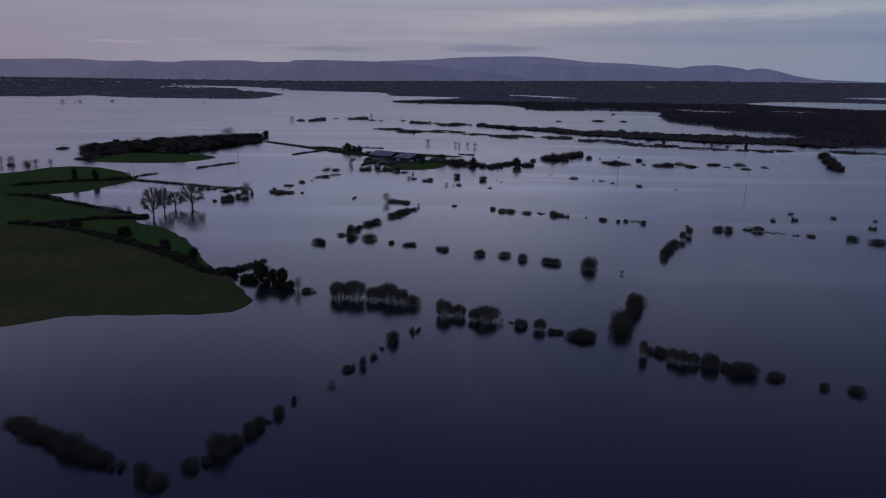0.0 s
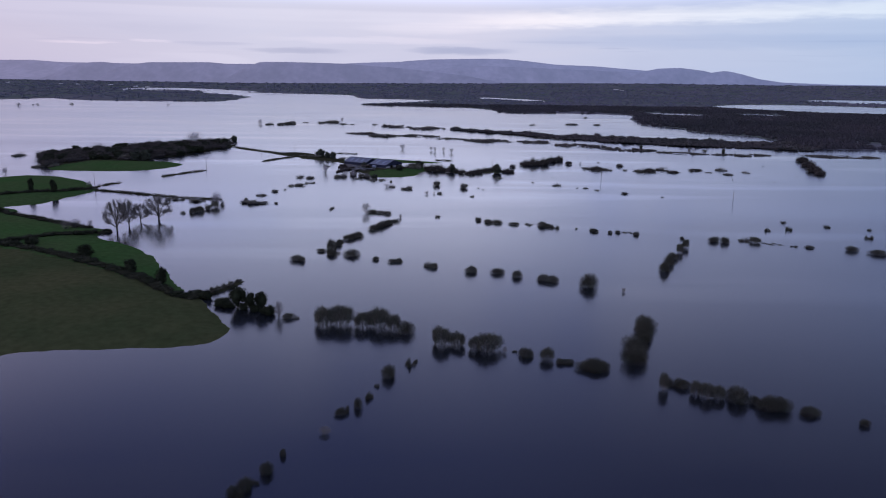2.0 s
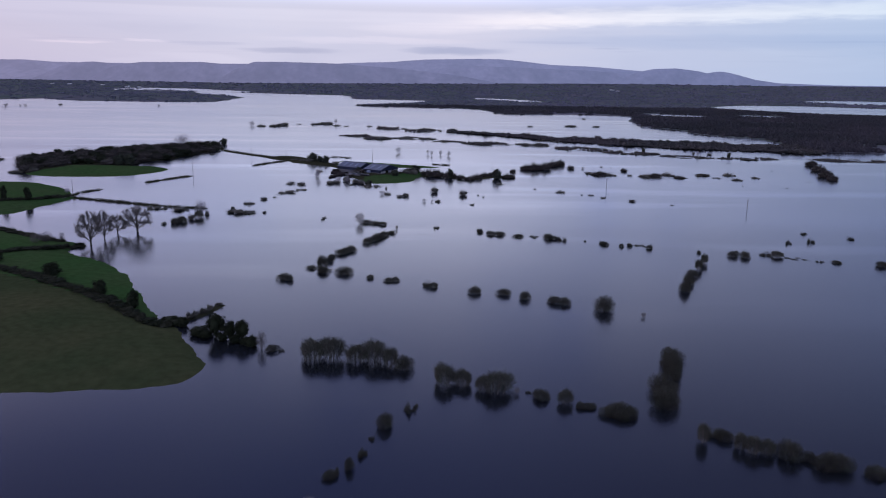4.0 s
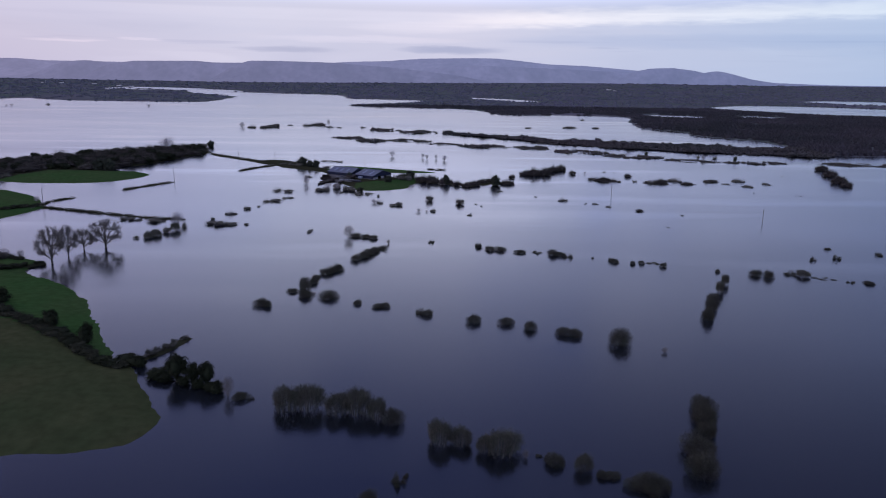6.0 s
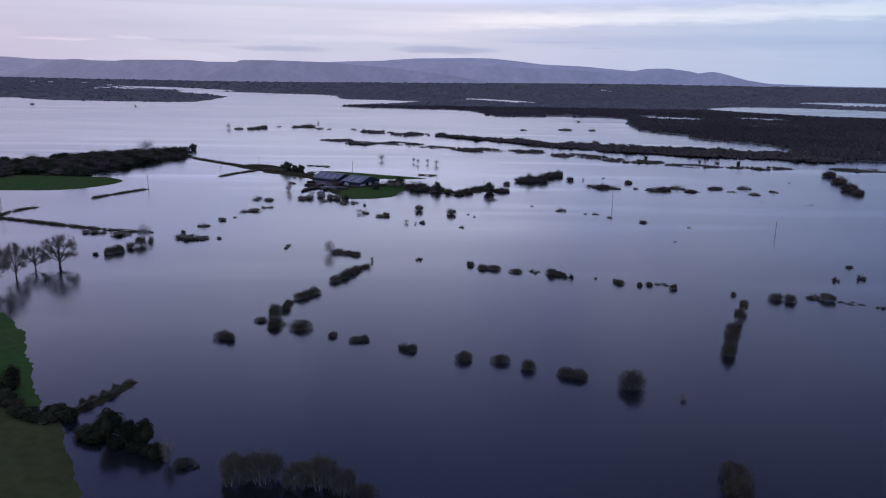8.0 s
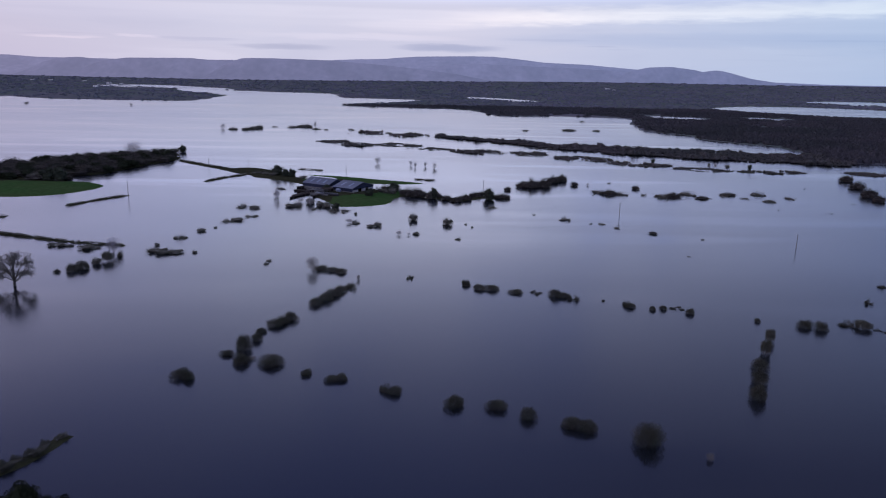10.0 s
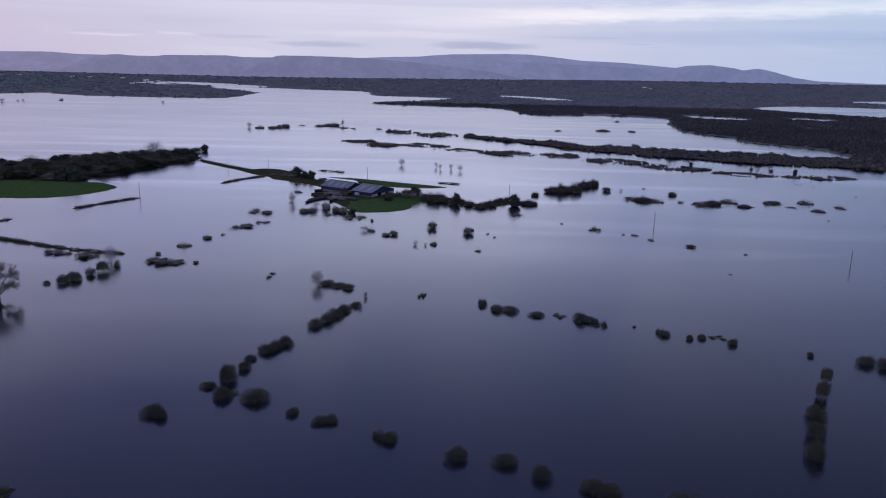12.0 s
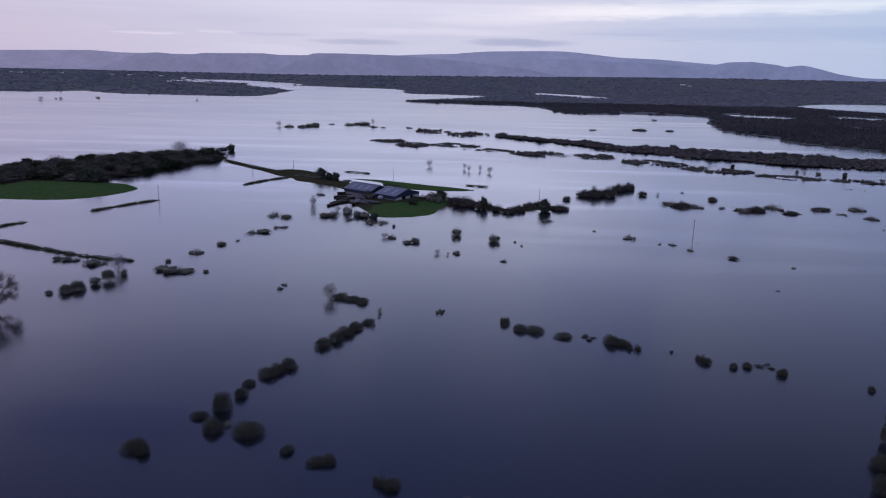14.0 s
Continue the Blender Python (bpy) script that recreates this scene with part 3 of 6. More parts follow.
FRONT_ARM = [(-38.8, 99.8, 3.4, 1.7, 'r'), (-36.8, 101.3, 1.9, 1.3, 'r'), (-35.7, 104.4, 3.9, 3.8, 'r'), (-33.8, 107.0, 3.0, 2.0, 'r'), (-32.5, 110.8, 2.8, 2.3, 'r'), (-31.5, 113.4, 2.4, 2.0, 'r'), (-30.4, 114.9, 1.2, 0.6, 'l'), (-29.1, 117.8, 2.1, 2.0, 'r'), (-27.5, 123.1, 1.2, 1.3, 'r'), (-21.6, 130.5, 2.5, 1.3, 's'), (-19.5, 138.0, 2.3, 1.2, 'r'), (-18.4, 139.2, 1.1, 0.9, 'l'), (-16.6, 140.4, 1.7, 2.2, 'r'), (-14.9, 144.3, 1.9, 1.0, 'l'), (-13.4, 149.8, 1.0, 0.6, 'l'), (-11.2, 154.6, 3.0, 2.7, 'r'), (-7.1, 160.6, 2.1, 1.2, 'l'), (-5.5, 162.6, 1.1, 0.5, 'l')]
TREE_ROW = [(-28.3, 186.8, 5.1, 4.1, 'f'), (-24.0, 186.8, 5.4, 4.6, 'f'), (-18.4, 185.2, 4.5, 3.4, 'f'), (-14.6, 185.0, 5.1, 4.5, 'f'), (-11.0, 183.0, 4.0, 3.5, 'f'), (-7.9, 180.9, 3.8, 3.1, 'r'), (0.2, 173.2, 4.5, 3.9, 'f'), (4.1, 172.8, 4.5, 2.7, 'f'), (8.0, 170.0, 3.0, 2.7, 'f'), (10.8, 169.5, 6.3, 3.5, 'f'), (14.6, 167.7, 1.4, 1.5, 's'), (17.1, 168.1, 1.1, 0.4, 'l'), (19.1, 165.7, 3.8, 1.9, 'r'), (23.5, 163.7, 2.9, 2.5, 'f'), (26.0, 161.4, 2.1, 1.2, 'r'), (27.7, 161.4, 2.4, 1.0, 'r'), (32.6, 157.9, 7.0, 2.4, 'r')]
CROSS_HEDGE = [(42.7, 161.9, 5.2, 3.9, 'r'), (44.6, 168.4, 5.6, 3.6, 'r'), (48.8, 174.6, 3.8, 2.8, 'r'), (50.2, 179.4, 5.2, 3.9, 'r'), (52.2, 185.0, 4.4, 3.0, 'r')]
RIGHT_ROW = [(44.3, 147.8, 1.6, 3.4, 'f'), (46.8, 149.8, 2.3, 1.2, 'l'), (48.4, 148.9, 3.3, 1.8, 'r'), (49.9, 145.6, 2.2, 2.5, 'f'), (51.5, 144.0, 2.6, 2.8, 'f'), (53.8, 143.6, 2.9, 2.3, 'f'), (56.9, 142.2, 4.6, 3.1, 'r'), (59.9, 141.1, 2.6, 1.6, 'r'), (61.4, 138.9, 4.2, 2.7, 'r'), (63.6, 138.6, 3.8, 2.6, 'r'), (68.3, 136.5, 3.8, 1.4, 'r'), (76.0, 132.0, 1.8, 1.3, 'r'), (81.4, 130.2, 3.5, 1.5, 'r')]
MID_ROW = [(-45.1, 250.7, 3.7, 2.1, 'r'), (-43.2, 249.3, 2.5, 2.0, 'r'), (-38.2, 262.8, 2.8, 1.3, 'r'), (-35.2, 266.4, 4.3, 4.1, 'r'), (-34.1, 258.2, 4.3, 2.4, 'r'), (-33.2, 272.2, 3.0, 2.0, 'r'), (-33.2, 277.6, 3.1, 1.2, 'r'), (-30.6, 282.2, 3.7, 2.1, 'r'), (-29.0, 284.4, 3.7, 2.1, 'r'), (-27.2, 287.3, 3.8, 2.2, 'r'), (-27.2, 257.2, 5.8, 2.4, 'r'), (-32.0, 260.1, 2.0, 0.8, 's'), (-18.7, 251.5, 2.6, 1.3, 'r'), (-12.9, 248.2, 3.2, 1.3, 'r'), (-10.9, 248.7, 3.0, 1.4, 'r'), (-1.5, 242.6, 2.0, 1.4, 'l'), (0.5, 241.8, 3.4, 1.7, 'r')]
MID_ARM = [(-22.1, 300.0, 3.9, 2.3, 'r'), (-19.7, 303.9, 3.8, 2.5, 'r'), (-17.9, 308.0, 3.9, 2.3, 'r'), (-16.3, 312.2, 4.0, 2.0, 'r'), (-13.6, 316.0, 3.5, 1.2, 'l'), (-27.2, 335.1, 4.8, 4.7, 's'), (-24.6, 336.6, 4.7, 1.6, 'r'), (-20.8, 335.0, 4.5, 1.4, 'r'), (-17.6, 332.8, 4.1, 1.6, 'r'), (-43.5, 343.2, 2.0, 0.9, 'l'), (-11.6, 323.7, 1.3, 1.7, 's'), (4.5, 325.7, 1.8, 0.8, 'l')]
FAR_ROW_A = [(22.1, 318.2, 2.7, 1.4, 'r'), (25.9, 314.9, 4.1, 1.7, 'r'), (29.6, 314.3, 4.7, 1.7, 'r'), (36.6, 310.8, 4.1, 1.3, 'r'), (42.3, 310.7, 3.1, 0.6, 'l'), (47.9, 307.7, 3.9, 2.4, 'r'), (50.2, 306.9, 3.9, 1.5, 'r'), (52.8, 304.6, 3.1, 1.2, 'l'), (61.2, 303.1, 0.9, 0.5, 'l'), (66.6, 299.4, 1.9, 1.0, 'l'), (67.5, 297.3, 2.9, 1.5, 'r'), (73.2, 295.0, 2.0, 1.3, 'r'), (76.5, 295.6, 2.3, 1.3, 'r'), (80.3, 295.7, 3.4, 0.4, 'l'), (82.8, 291.7, 2.7, 1.7, 'r'), (98.8, 284.9, 1.6, 1.2, 'r'), (109.7, 280.6, 4.2, 2.3, 'r'), (113.1, 278.6, 3.5, 2.6, 'r')]
FAR_ROW_B = [(122.3, 281.5, 3.4, 1.0, 'l'), (125.3, 279.8, 4.9, 1.8, 'f'), (128.3, 277.8, 1.8, 0.3, 'l'), (130.9, 275.6, 4.4, 0.2, 'l'), (137.1, 272.5, 2.2, 0.5, 'l'), (142.0, 270.7, 3.7, 1.1, 'r'), (155.5, 266.3, 4.0, 2.1, 'r'), (161.9, 260.7, 5.8, 2.0, 'r'), (175.3, 286.9, 2.7, 1.2, 'l'), (185.1, 302.4, 1.7, 0.7, 'l'), (170.2, 308.1, 2.7, 0.9, 'l'), (140.3, 300.8, 2.4, 1.1, 'l'), (155.6, 317.2, 2.0, 0.8, 'l'), (150.4, 302.6, 2.6, 1.3, 'l')]
BANK_TREES = [(-62.9, 208.1, 3.2, 2.3, 'e'), (-57.5, 202.4, 4.9, 1.9, 'e'), (-52.9, 200.1, 4.6, 5.6, 't'), (-49.2, 198.9, 3.4, 4.4, 't'), (-46.1, 198.0, 4.0, 4.8, 't'), (-43.4, 194.6, 3.4, 2.3, 'e'), (-40.6, 192.5, 2.5, 4.3, 's'), (-38.0, 191.7, 3.4, 1.4, 'r'), (-35.7, 191.1, 1.2, 0.5, 'l'), (-55.4, 200.6, 4.0, 1.6, 'e'), (-51.0, 198.6, 3.2, 1.8, 'e'), (-47.6, 197.2, 3.4, 1.6, 'e'), (-44.9, 195.6, 2.8, 1.7, 'e'), (-67.2, 211.8, 4.3, 1.2, 'e'), (-64.5, 209.5, 4.3, 1.5, 'e')]
TOP_BANK = [(-63.2, 214.4, 2.9, 1.0, 'l'), (-62.0, 216.5, 2.8, 1.0, 'l'), (-60.7, 218.6, 2.6, 0.9, 'l'), (-59.8, 221.0, 2.2, 0.7, 'l'), (-58.5, 223.4, 1.8, 0.5, 'l')]
CAUSEWAY_BUSHES = [(-107.6, 332.2, 1.9, 1.2, 'r'), (-103.7, 333.8, 4.4, 2.7, 'r'), (-101.6, 336.8, 5.0, 3.0, 'r'), (-99.4, 342.4, 3.4, 2.8, 'r'), (-97.4, 346.5, 3.2, 3.2, 'f'), (-95.6, 352.9, 2.2, 2.7, 'r'), (-99.2, 356.7, 6.0, 5.8, 's'), (-111.3, 363.6, 6.1, 2.0, 'r'), (-107.9, 364.4, 4.0, 1.0, 'l'), (-125.4, 367.8, 3.6, 1.6, 'r'), (-122.1, 367.4, 4.4, 1.6, 'r'), (-118.7, 367.0, 2.8, 1.2, 'l')]
WEST_ROW = [(-83.2, 381.0, 5.1, 1.4, 'l'), (-78.7, 393.9, 4.2, 1.5, 'r'), (-74.6, 400.2, 2.0, 0.8, 'l'), (-72.6, 413.5, 5.2, 1.1, 'l'), (-69.2, 415.8, 6.3, 1.5, 'r'), (-66.2, 423.3, 4.5, 1.0, 'l'), (-63.1, 424.7, 3.8, 1.0, 'l'), (-73.0, 447.6, 6.8, 1.7, 'l'), (-67.2, 444.5, 5.9, 1.7, 'r'), (-62.5, 477.0, 3.7, 2.2, 's'), (-43.6, 347.3, 2.1, 0.8, 'l'), (5.1, 327.5, 1.6, 0.6, 'l'), (22.6, 321.1, 2.3, 1.0, 'l'), (-11.5, 325.6, 1.2, 1.3, 's')]
FARM_FRONT = [(7.4, 419.6, 4.9, 3.5, 'r'), (22.1, 410.8, 5.2, 3.3, 'r'), (30.2, 410.5, 1.3, 0.7, 'l'), (32.2, 404.4, 1.3, 0.7, 'l'), (24.3, 381.5, 2.3, 0.9, 'l'), (1.2, 389.4, 3.2, 1.7, 's'), (5.0, 388.7, 1.8, 1.1, 's'), (8.1, 390.3, 3.2, 1.4, 'r'), (-20.4, 412.3, 4.0, 2.0, 's'), (-17.7, 411.7, 3.9, 1.5, 'l'), (-10.9, 404.4, 3.8, 1.4, 'r'), (-7.9, 406.1, 4.1, 2.1, 'r'), (-30.1, 437.4, 5.3, 1.8, 'l'), (-24.7, 437.3, 7.1, 1.3, 'l'), (-18.9, 431.9, 1.4, 1.3, 'r'), (-42.1, 453.2, 4.0, 3.9, 's'), (-37.4, 453.2, 3.8, 2.5, 'r'), (-34.0, 451.5, 4.5, 2.7, 'r'), (-28.9, 446.9, 3.5, 2.8, 'e'), (-51.3, 448.7, 3.7, 2.3, 'r'), (-47.7, 450.4, 5.0, 2.5, 's'), (-61.1, 471.6, 4.3, 5.5, 's'), (-39.2, 443.3, 3.4, 1.3, 'l'), (-63.6, 501.5, 4.6, 1.3, 'l')]
FARM_HEDGE = [(-42.9, 458.9, 5.2, 3.6, 'r'), (-37.4, 451.2, 4.3, 2.9, 'r'), (-33.6, 449.1, 4.8, 2.7, 'r'), (-29.5, 445.4, 3.5, 2.5, 'e'), (-51.5, 448.8, 4.8, 1.9, 'r'), (-48.0, 450.6, 4.8, 2.1, 'r'), (-47.8, 460.9, 4.4, 2.6, 's'), (-88.7, 562.1, 5.4, 1.2, 'l'), (-82.7, 556.7, 5.3, 1.8, 'l'), (-76.7, 552.1, 5.9, 2.3, 'r'), (-57.5, 544.3, 5.8, 1.9, 'r'), (-6.8, 488.7, 5.0, 3.3, 'r'), (-2.5, 486.9, 5.0, 4.1, 'r'), (-197.1, 521.4, 6.8, 7.5, 'e'), (-191.8, 522.7, 7.4, 8.4, 'e'), (-206.5, 524.4, 8.7, 4.5, 'r')]
FARM_TREES = [(-74.9, 555.9, 6.3, 6.2, 'e'), (-69.0, 549.4, 4.2, 4.9, 'e'), (-65.0, 548.2, 4.5, 5.2, 'e'), (-6.6, 498.1, 5.7, 4.0, 'r'), (-2.5, 494.0, 6.5, 5.3, 'e'), (-11.1, 497.2, 3.4, 2.3, 's'), (1.7, 490.4, 2.8, 3.3, 's'), (5.9, 483.3, 5.7, 5.3, 'r'), (9.3, 481.1, 6.0, 5.4, 'r'), (13.7, 480.0, 4.9, 4.0, 'r'), (17.0, 475.9, 4.5, 4.9, 'r'), (19.2, 476.4, 4.0, 6.0, 'e'), (21.9, 478.6, 4.0, 2.9, 'r'), (25.3, 471.8, 5.8, 3.5, 'r'), (30.4, 467.3, 6.8, 3.2, 'r'), (35.6, 472.6, 7.6, 3.6, 'r'), (41.4, 482.6, 7.3, 3.3, 'r'), (46.0, 488.9, 4.7, 2.6, 'r'), (48.0, 472.8, 5.5, 6.6, 'e'), (55.4, 478.0, 9.1, 3.2, 'r'), (46.5, 451.1, 4.5, 1.3, 'l'), (-38.5, 496.7, 3.4, 3.5, 'e'), (-14.8, 479.4, 4.3, 4.1, 'e'), (11.6, 484.5, 5.2, 4.6, 'r'), (3.4, 487.2, 4.2, 3.0, 'r'), (-8.6, 492.0, 4.0, 2.6, 'r')]
EAST_ISLETS = [(62.4, 505.1, 5.2, 2.7, 'r'), (73.1, 517.3, 8.3, 4.6, 'r'), (78.1, 516.6, 8.9, 6.7, 'r'), (85.7, 519.4, 10.1, 6.2, 'r'), (94.8, 537.0, 8.7, 5.5, 'r'), (101.7, 543.1, 7.6, 5.4, 'r'), (105.2, 524.9, 5.7, 3.0, 'r'), (113.9, 526.6, 2.4, 1.6, 's'), (113.0, 500.1, 9.0, 1.8, 'l'), (117.7, 494.8, 8.9, 3.4, 'r'), (123.8, 493.8, 7.8, 1.8, 'l'), (139.3, 514.2, 5.0, 2.5, 'r'), (129.9, 536.2, 3.1, 0.7, 'l'), (144.9, 487.4, 8.7, 2.4, 'l'), (151.7, 488.1, 9.8, 3.1, 'r'), (162.7, 495.5, 9.7, 2.2, 'l'), (165.9, 483.0, 7.3, 2.0, 'r'), (186.3, 495.7, 9.4, 1.8, 'r'), (191.0, 484.7, 5.4, 0.7, 'l'), (204.0, 495.8, 6.9, 1.9, 'l'), (199.7, 474.7, 6.5, 1.1, 'l'), (136.6, 492.6, 3.9, 1.2, 'l')]
EAST_HEDGE = [(292.9, 555.7, 9.6, 5.4, 'r'), (280.8, 524.9, 10.8, 5.6, 'r'), (267.6, 493.4, 10.1, 6.3, 'r'), (263.8, 478.7, 7.2, 4.6, 'r'), (76.3, 421.9, 5.5, 1.4, 'l'), (86.5, 413.5, 1.9, 0.6, 'l'), (91.1, 412.8, 3.2, 0.8, 'l'), (95.5, 404.8, 3.4, 0.8, 'l'), (107.9, 394.2, 4.1, 1.3, 'r'), (64.3, 433.4, 1.7, 0.6, 'l'), (124.7, 383.6, 1.5, 0.6, 'l'), (108.0, 356.0, 1.4, 0.3, 'l'), (183.7, 494.0, 7.3, 1.5, 'l'), (203.1, 499.2, 6.8, 1.5, 'l'), (200.4, 476.1, 6.4, 1.2, 'l'), (215.9, 484.9, 6.6, 1.2, 'l'), (139.0, 515.6, 3.5, 2.2, 'r')]
NORTH_ISLETS = [(-189.8, 902.4, 7.2, 5.8, 's'), (-177.6, 896.9, 9.5, 3.2, 'l'), (-164.1, 895.3, 9.4, 3.6, 'r'), (-159.1, 906.6, 7.8, 4.5, 'r'), (-153.9, 916.3, 9.1, 5.1, 'r'), (-141.1, 941.1, 6.3, 1.4, 'l'), (-118.3, 936.2, 12.4, 2.8, 'l'), (-108.0, 945.0, 19.4, 4.3, 'r'), (-95.8, 946.3, 5.0, 7.2, 's'), (-91.6, 919.0, 10.9, 1.8, 'l'), (-80.2, 912.8, 6.6, 1.4, 'l'), (-52.7, 914.0, 7.2, 1.8, 'l'), (146.0, 939.5, 9.9, 1.9, 'l'), (200.2, 951.0, 17.4, 2.8, 'r'), (232.6, 949.1, 8.7, 2.4, 'r'), (255.8, 1114.6, 10.5, 2.3, 'l'), (-673.2, 1284.5, 10.8, 5.6, 's'), (-659.5, 1304.0, 5.5, 3.2, 's'), (-653.9, 1309.1, 7.4, 4.1, 's'), (-444.2, 1347.1, 6.6, 4.2, 's'), (-622.2, 1367.7, 7.7, 3.8, 'l')]
WATER_TREES = [(-14.3, 619.3, 5.6, 4.6, 's'), (9.1, 610.1, 3.4, 3.8, 's'), (11.9, 600.7, 3.0, 4.0, 's'), (19.2, 604.3, 3.6, 3.7, 's'), (25.1, 595.3, 4.8, 4.0, 's')]
BARE_TREES = [(-121.3, 294.5, 9.6, 11.9, 'b'), (-120.5, 304.5, 6.8, 10.4, 'b'), (-119.6, 314.6, 6.8, 7.2, 'b'), (-112.9, 317.1, 9.6, 9.9, 'b'), (-133.8, 299.4, 2.8, 3.3, 's')]
LAKE_TREES = [(-279.7, 451.5, 4.1, 5.8, 's'), (-273.6, 452.1, 6.8, 6.1, 's'), (-260.6, 446.9, 6.0, 4.4, 's'), (-259.1, 453.5, 5.5, 4.1, 's'), (-248.0, 450.9, 4.1, 4.4, 's'), (-290.6, 545.0, 8.1, 2.0, 'r'), (-279.0, 552.0, 2.5, 2.5, 's'), (-272.0, 448.5, 6.0, 2.6, 'l'), (-262.0, 449.5, 5.2, 2.2, 'r')]
COLUMN_TREES = [(-196.5, 379.1, 2.8, 6.2, 'c'), (-185.8, 379.8, 3.5, 6.0, 'c')]
FIELD_TREES = [(-138.0, 263.8, 5.0, 2.9, 'e'), (-140.0, 292.9, 3.9, 3.5, 's'), (-138.8, 297.5, 5.9, 3.4, 's'), (-113.1, 247.8, 5.5, 4.0, 'e'), (-92.4, 231.3, 4.4, 3.8, 'e'), (-79.9, 220.9, 4.6, 4.7, 'e'), (-180.4, 407.4, 3.5, 2.8, 's'), (-138.8, 297.1, 3.3, 1.4, 'l')]
WOOD_END = [(-245.9, 484.7, 9.1, 2.1, 'r'), (-239.0, 488.9, 10.6, 2.7, 'r'), (-192.7, 642.9, 14.3, 10.1, 's'), (-191.5, 685.6, 7.6, 2.3, 'l'), (-186.2, 689.3, 3.1, 1.6, 'l'), (-176.6, 683.5, 9.1, 2.7, 'r'), (-167.5, 676.7, 6.0, 5.7, 'e'), (-291.6, 548.7, 9.2, 2.1, 'l')]
POLES = [(-136.5, 474.9, 0.3, 7.7, 'p'), (-175.7, 403.5, 0.3, 7.5, 'p'), (-99.7, 592.7, 0.3, 4.4, 'p'), (-32.2, 556.4, 0.3, 6.7, 'p'), (47.4, 495.7, 0.3, 7.0, 'p'), (104.4, 430.9, 0.3, 6.6, 'p'), (156.6, 369.9, 0.3, 4.9, 'p'), (-125.6, 590.4, 0.3, 4.0, 'p')]
MID_ROW_EAST = [(12.5, 236.1, 4.1, 2.2, 'r'), (20.7, 234.6, 4.2, 2.0, 'r'), (26.3, 230.3, 2.9, 2.5, 'r'), (34.0, 226.6, 4.1, 2.0, 'r'), (36.6, 225.3, 4.2, 2.0, 'r'), (46.3, 219.9, 5.2, 4.2, 'r'), (55.3, 214.2, 1.9, 1.3, 's')]
CROSS_ARM = [(75.6, 237.8, 3.5, 3.8, 'r'), (79.8, 245.7, 3.4, 3.5, 'r'), (83.8, 253.4, 3.6, 2.7, 'r'), (89.6, 262.4, 2.4, 3.2, 'f'), (94.7, 270.3, 2.2, 3.1, 'f')]
WEST_CLUSTER = [(-86.5, 359.4, 4.7, 2.0, 'r'), (-82.3, 357.7, 5.6, 2.3, 'r'), (-77.9, 357.9, 6.0, 1.5, 'r'), (-88.2, 369.0, 2.2, 1.3, 'r'), (-71.7, 358.5, 2.0, 1.0, 'r')]
BELT_TREES = [(165.2, 640.3, 2.6, 3.0, 'r'), (197.0, 650.8, 2.6, 2.8, 'e'), (233.9, 632.5, 2.6, 2.4, 'r'), (229.6, 612.7, 2.6, 4.6, 's'), (244.2, 624.3, 3.8, 2.2, 'r'), (255.2, 611.8, 3.0, 3.8, 'e'), (157.9, 663.7, 5.2, 2.0, 'r')]
SOUTH_SHORE = [(-142.4, 144.9), (-123.6, 154.3), (-103.0, 161.8), (-97.7, 166.5), (-87.3, 170.0), (-63.0, 171.4), (-54.3, 174.9), (-50.6, 181.2), (-54.5, 188.7), (-59.9, 199.0), (-63.6, 207.4), (-71.4, 213.8), (-79.2, 227.6), (-89.2, 246.3), (-98.6, 258.8), (-108.3, 270.8), (-121.4, 280.4), (-125.8, 285.6), (-125.4, 293.5), (-130.8, 299.2), (-141.5, 304.8), (-158.0, 314.2), (-175.6, 327.1), (-183.4, 338.5), (-192.3, 344.3), (-180.3, 354.9), (-172.9, 382.6), (-172.3, 396.8), (-192.2, 426.9), (-217.5, 445.2), (-235.3, 446.4), (-246.4, 435.1), (-252.9, 417.5), (-291.5, 382.3), (-329.4, 352.3)]
WOOD_ISLE = [(-239.1, 482.7), (-223.3, 470.4), (-187.8, 469.9), (-170.6, 478.7), (-160.1, 501.7), (-173.4, 519.1), (-189.5, 524.3), (-193.7, 540.7), (-180.2, 552.2), (-168.1, 595.8), (-156.8, 632.4), (-174.8, 655.3), (-208.8, 641.9), (-234.6, 611.5), (-262.4, 575.6), (-274.7, 552.1), (-254.9, 510.4)]
FARM_ISLE = [(-89.2, 549.5), (-79.0, 540.7), (-58.4, 524.4), (-50.1, 504.4), (-43.2, 478.8), (-35.9, 464.4), (-28.9, 451.2), (-15.2, 451.8), (-4.3, 459.5), (-1.5, 473.2), (4.3, 481.4), (15.0, 477.0), (25.3, 471.8), (31.2, 466.0), (45.9, 476.9), (59.3, 477.4), (55.0, 486.7), (48.3, 488.7), (31.2, 477.7), (9.4, 501.6), (-12.5, 505.0), (-16.3, 516.4), (-27.5, 523.6), (-48.0, 537.6), (-58.1, 544.1), (-81.5, 575.7), (-98.4, 587.6)]
BACK_FIELD = [(-60.0, 559.0), (-44.2, 557.0), (-30.4, 551.8), (-16.8, 544.7), (2.8, 535.9), (15.5, 527.0), (0.1, 522.4), (-13.8, 523.9), (-27.9, 527.3), (-35.5, 533.7), (-38.1, 545.3), (-46.7, 551.2)]
LANE = [(-153.9, 618.7), (-141.3, 609.5), (-116.2, 587.0), (-99.0, 590.1), (-82.0, 578.1), (-81.3, 550.8), (-98.2, 559.0), (-118.2, 581.6), (-141.4, 603.8)]
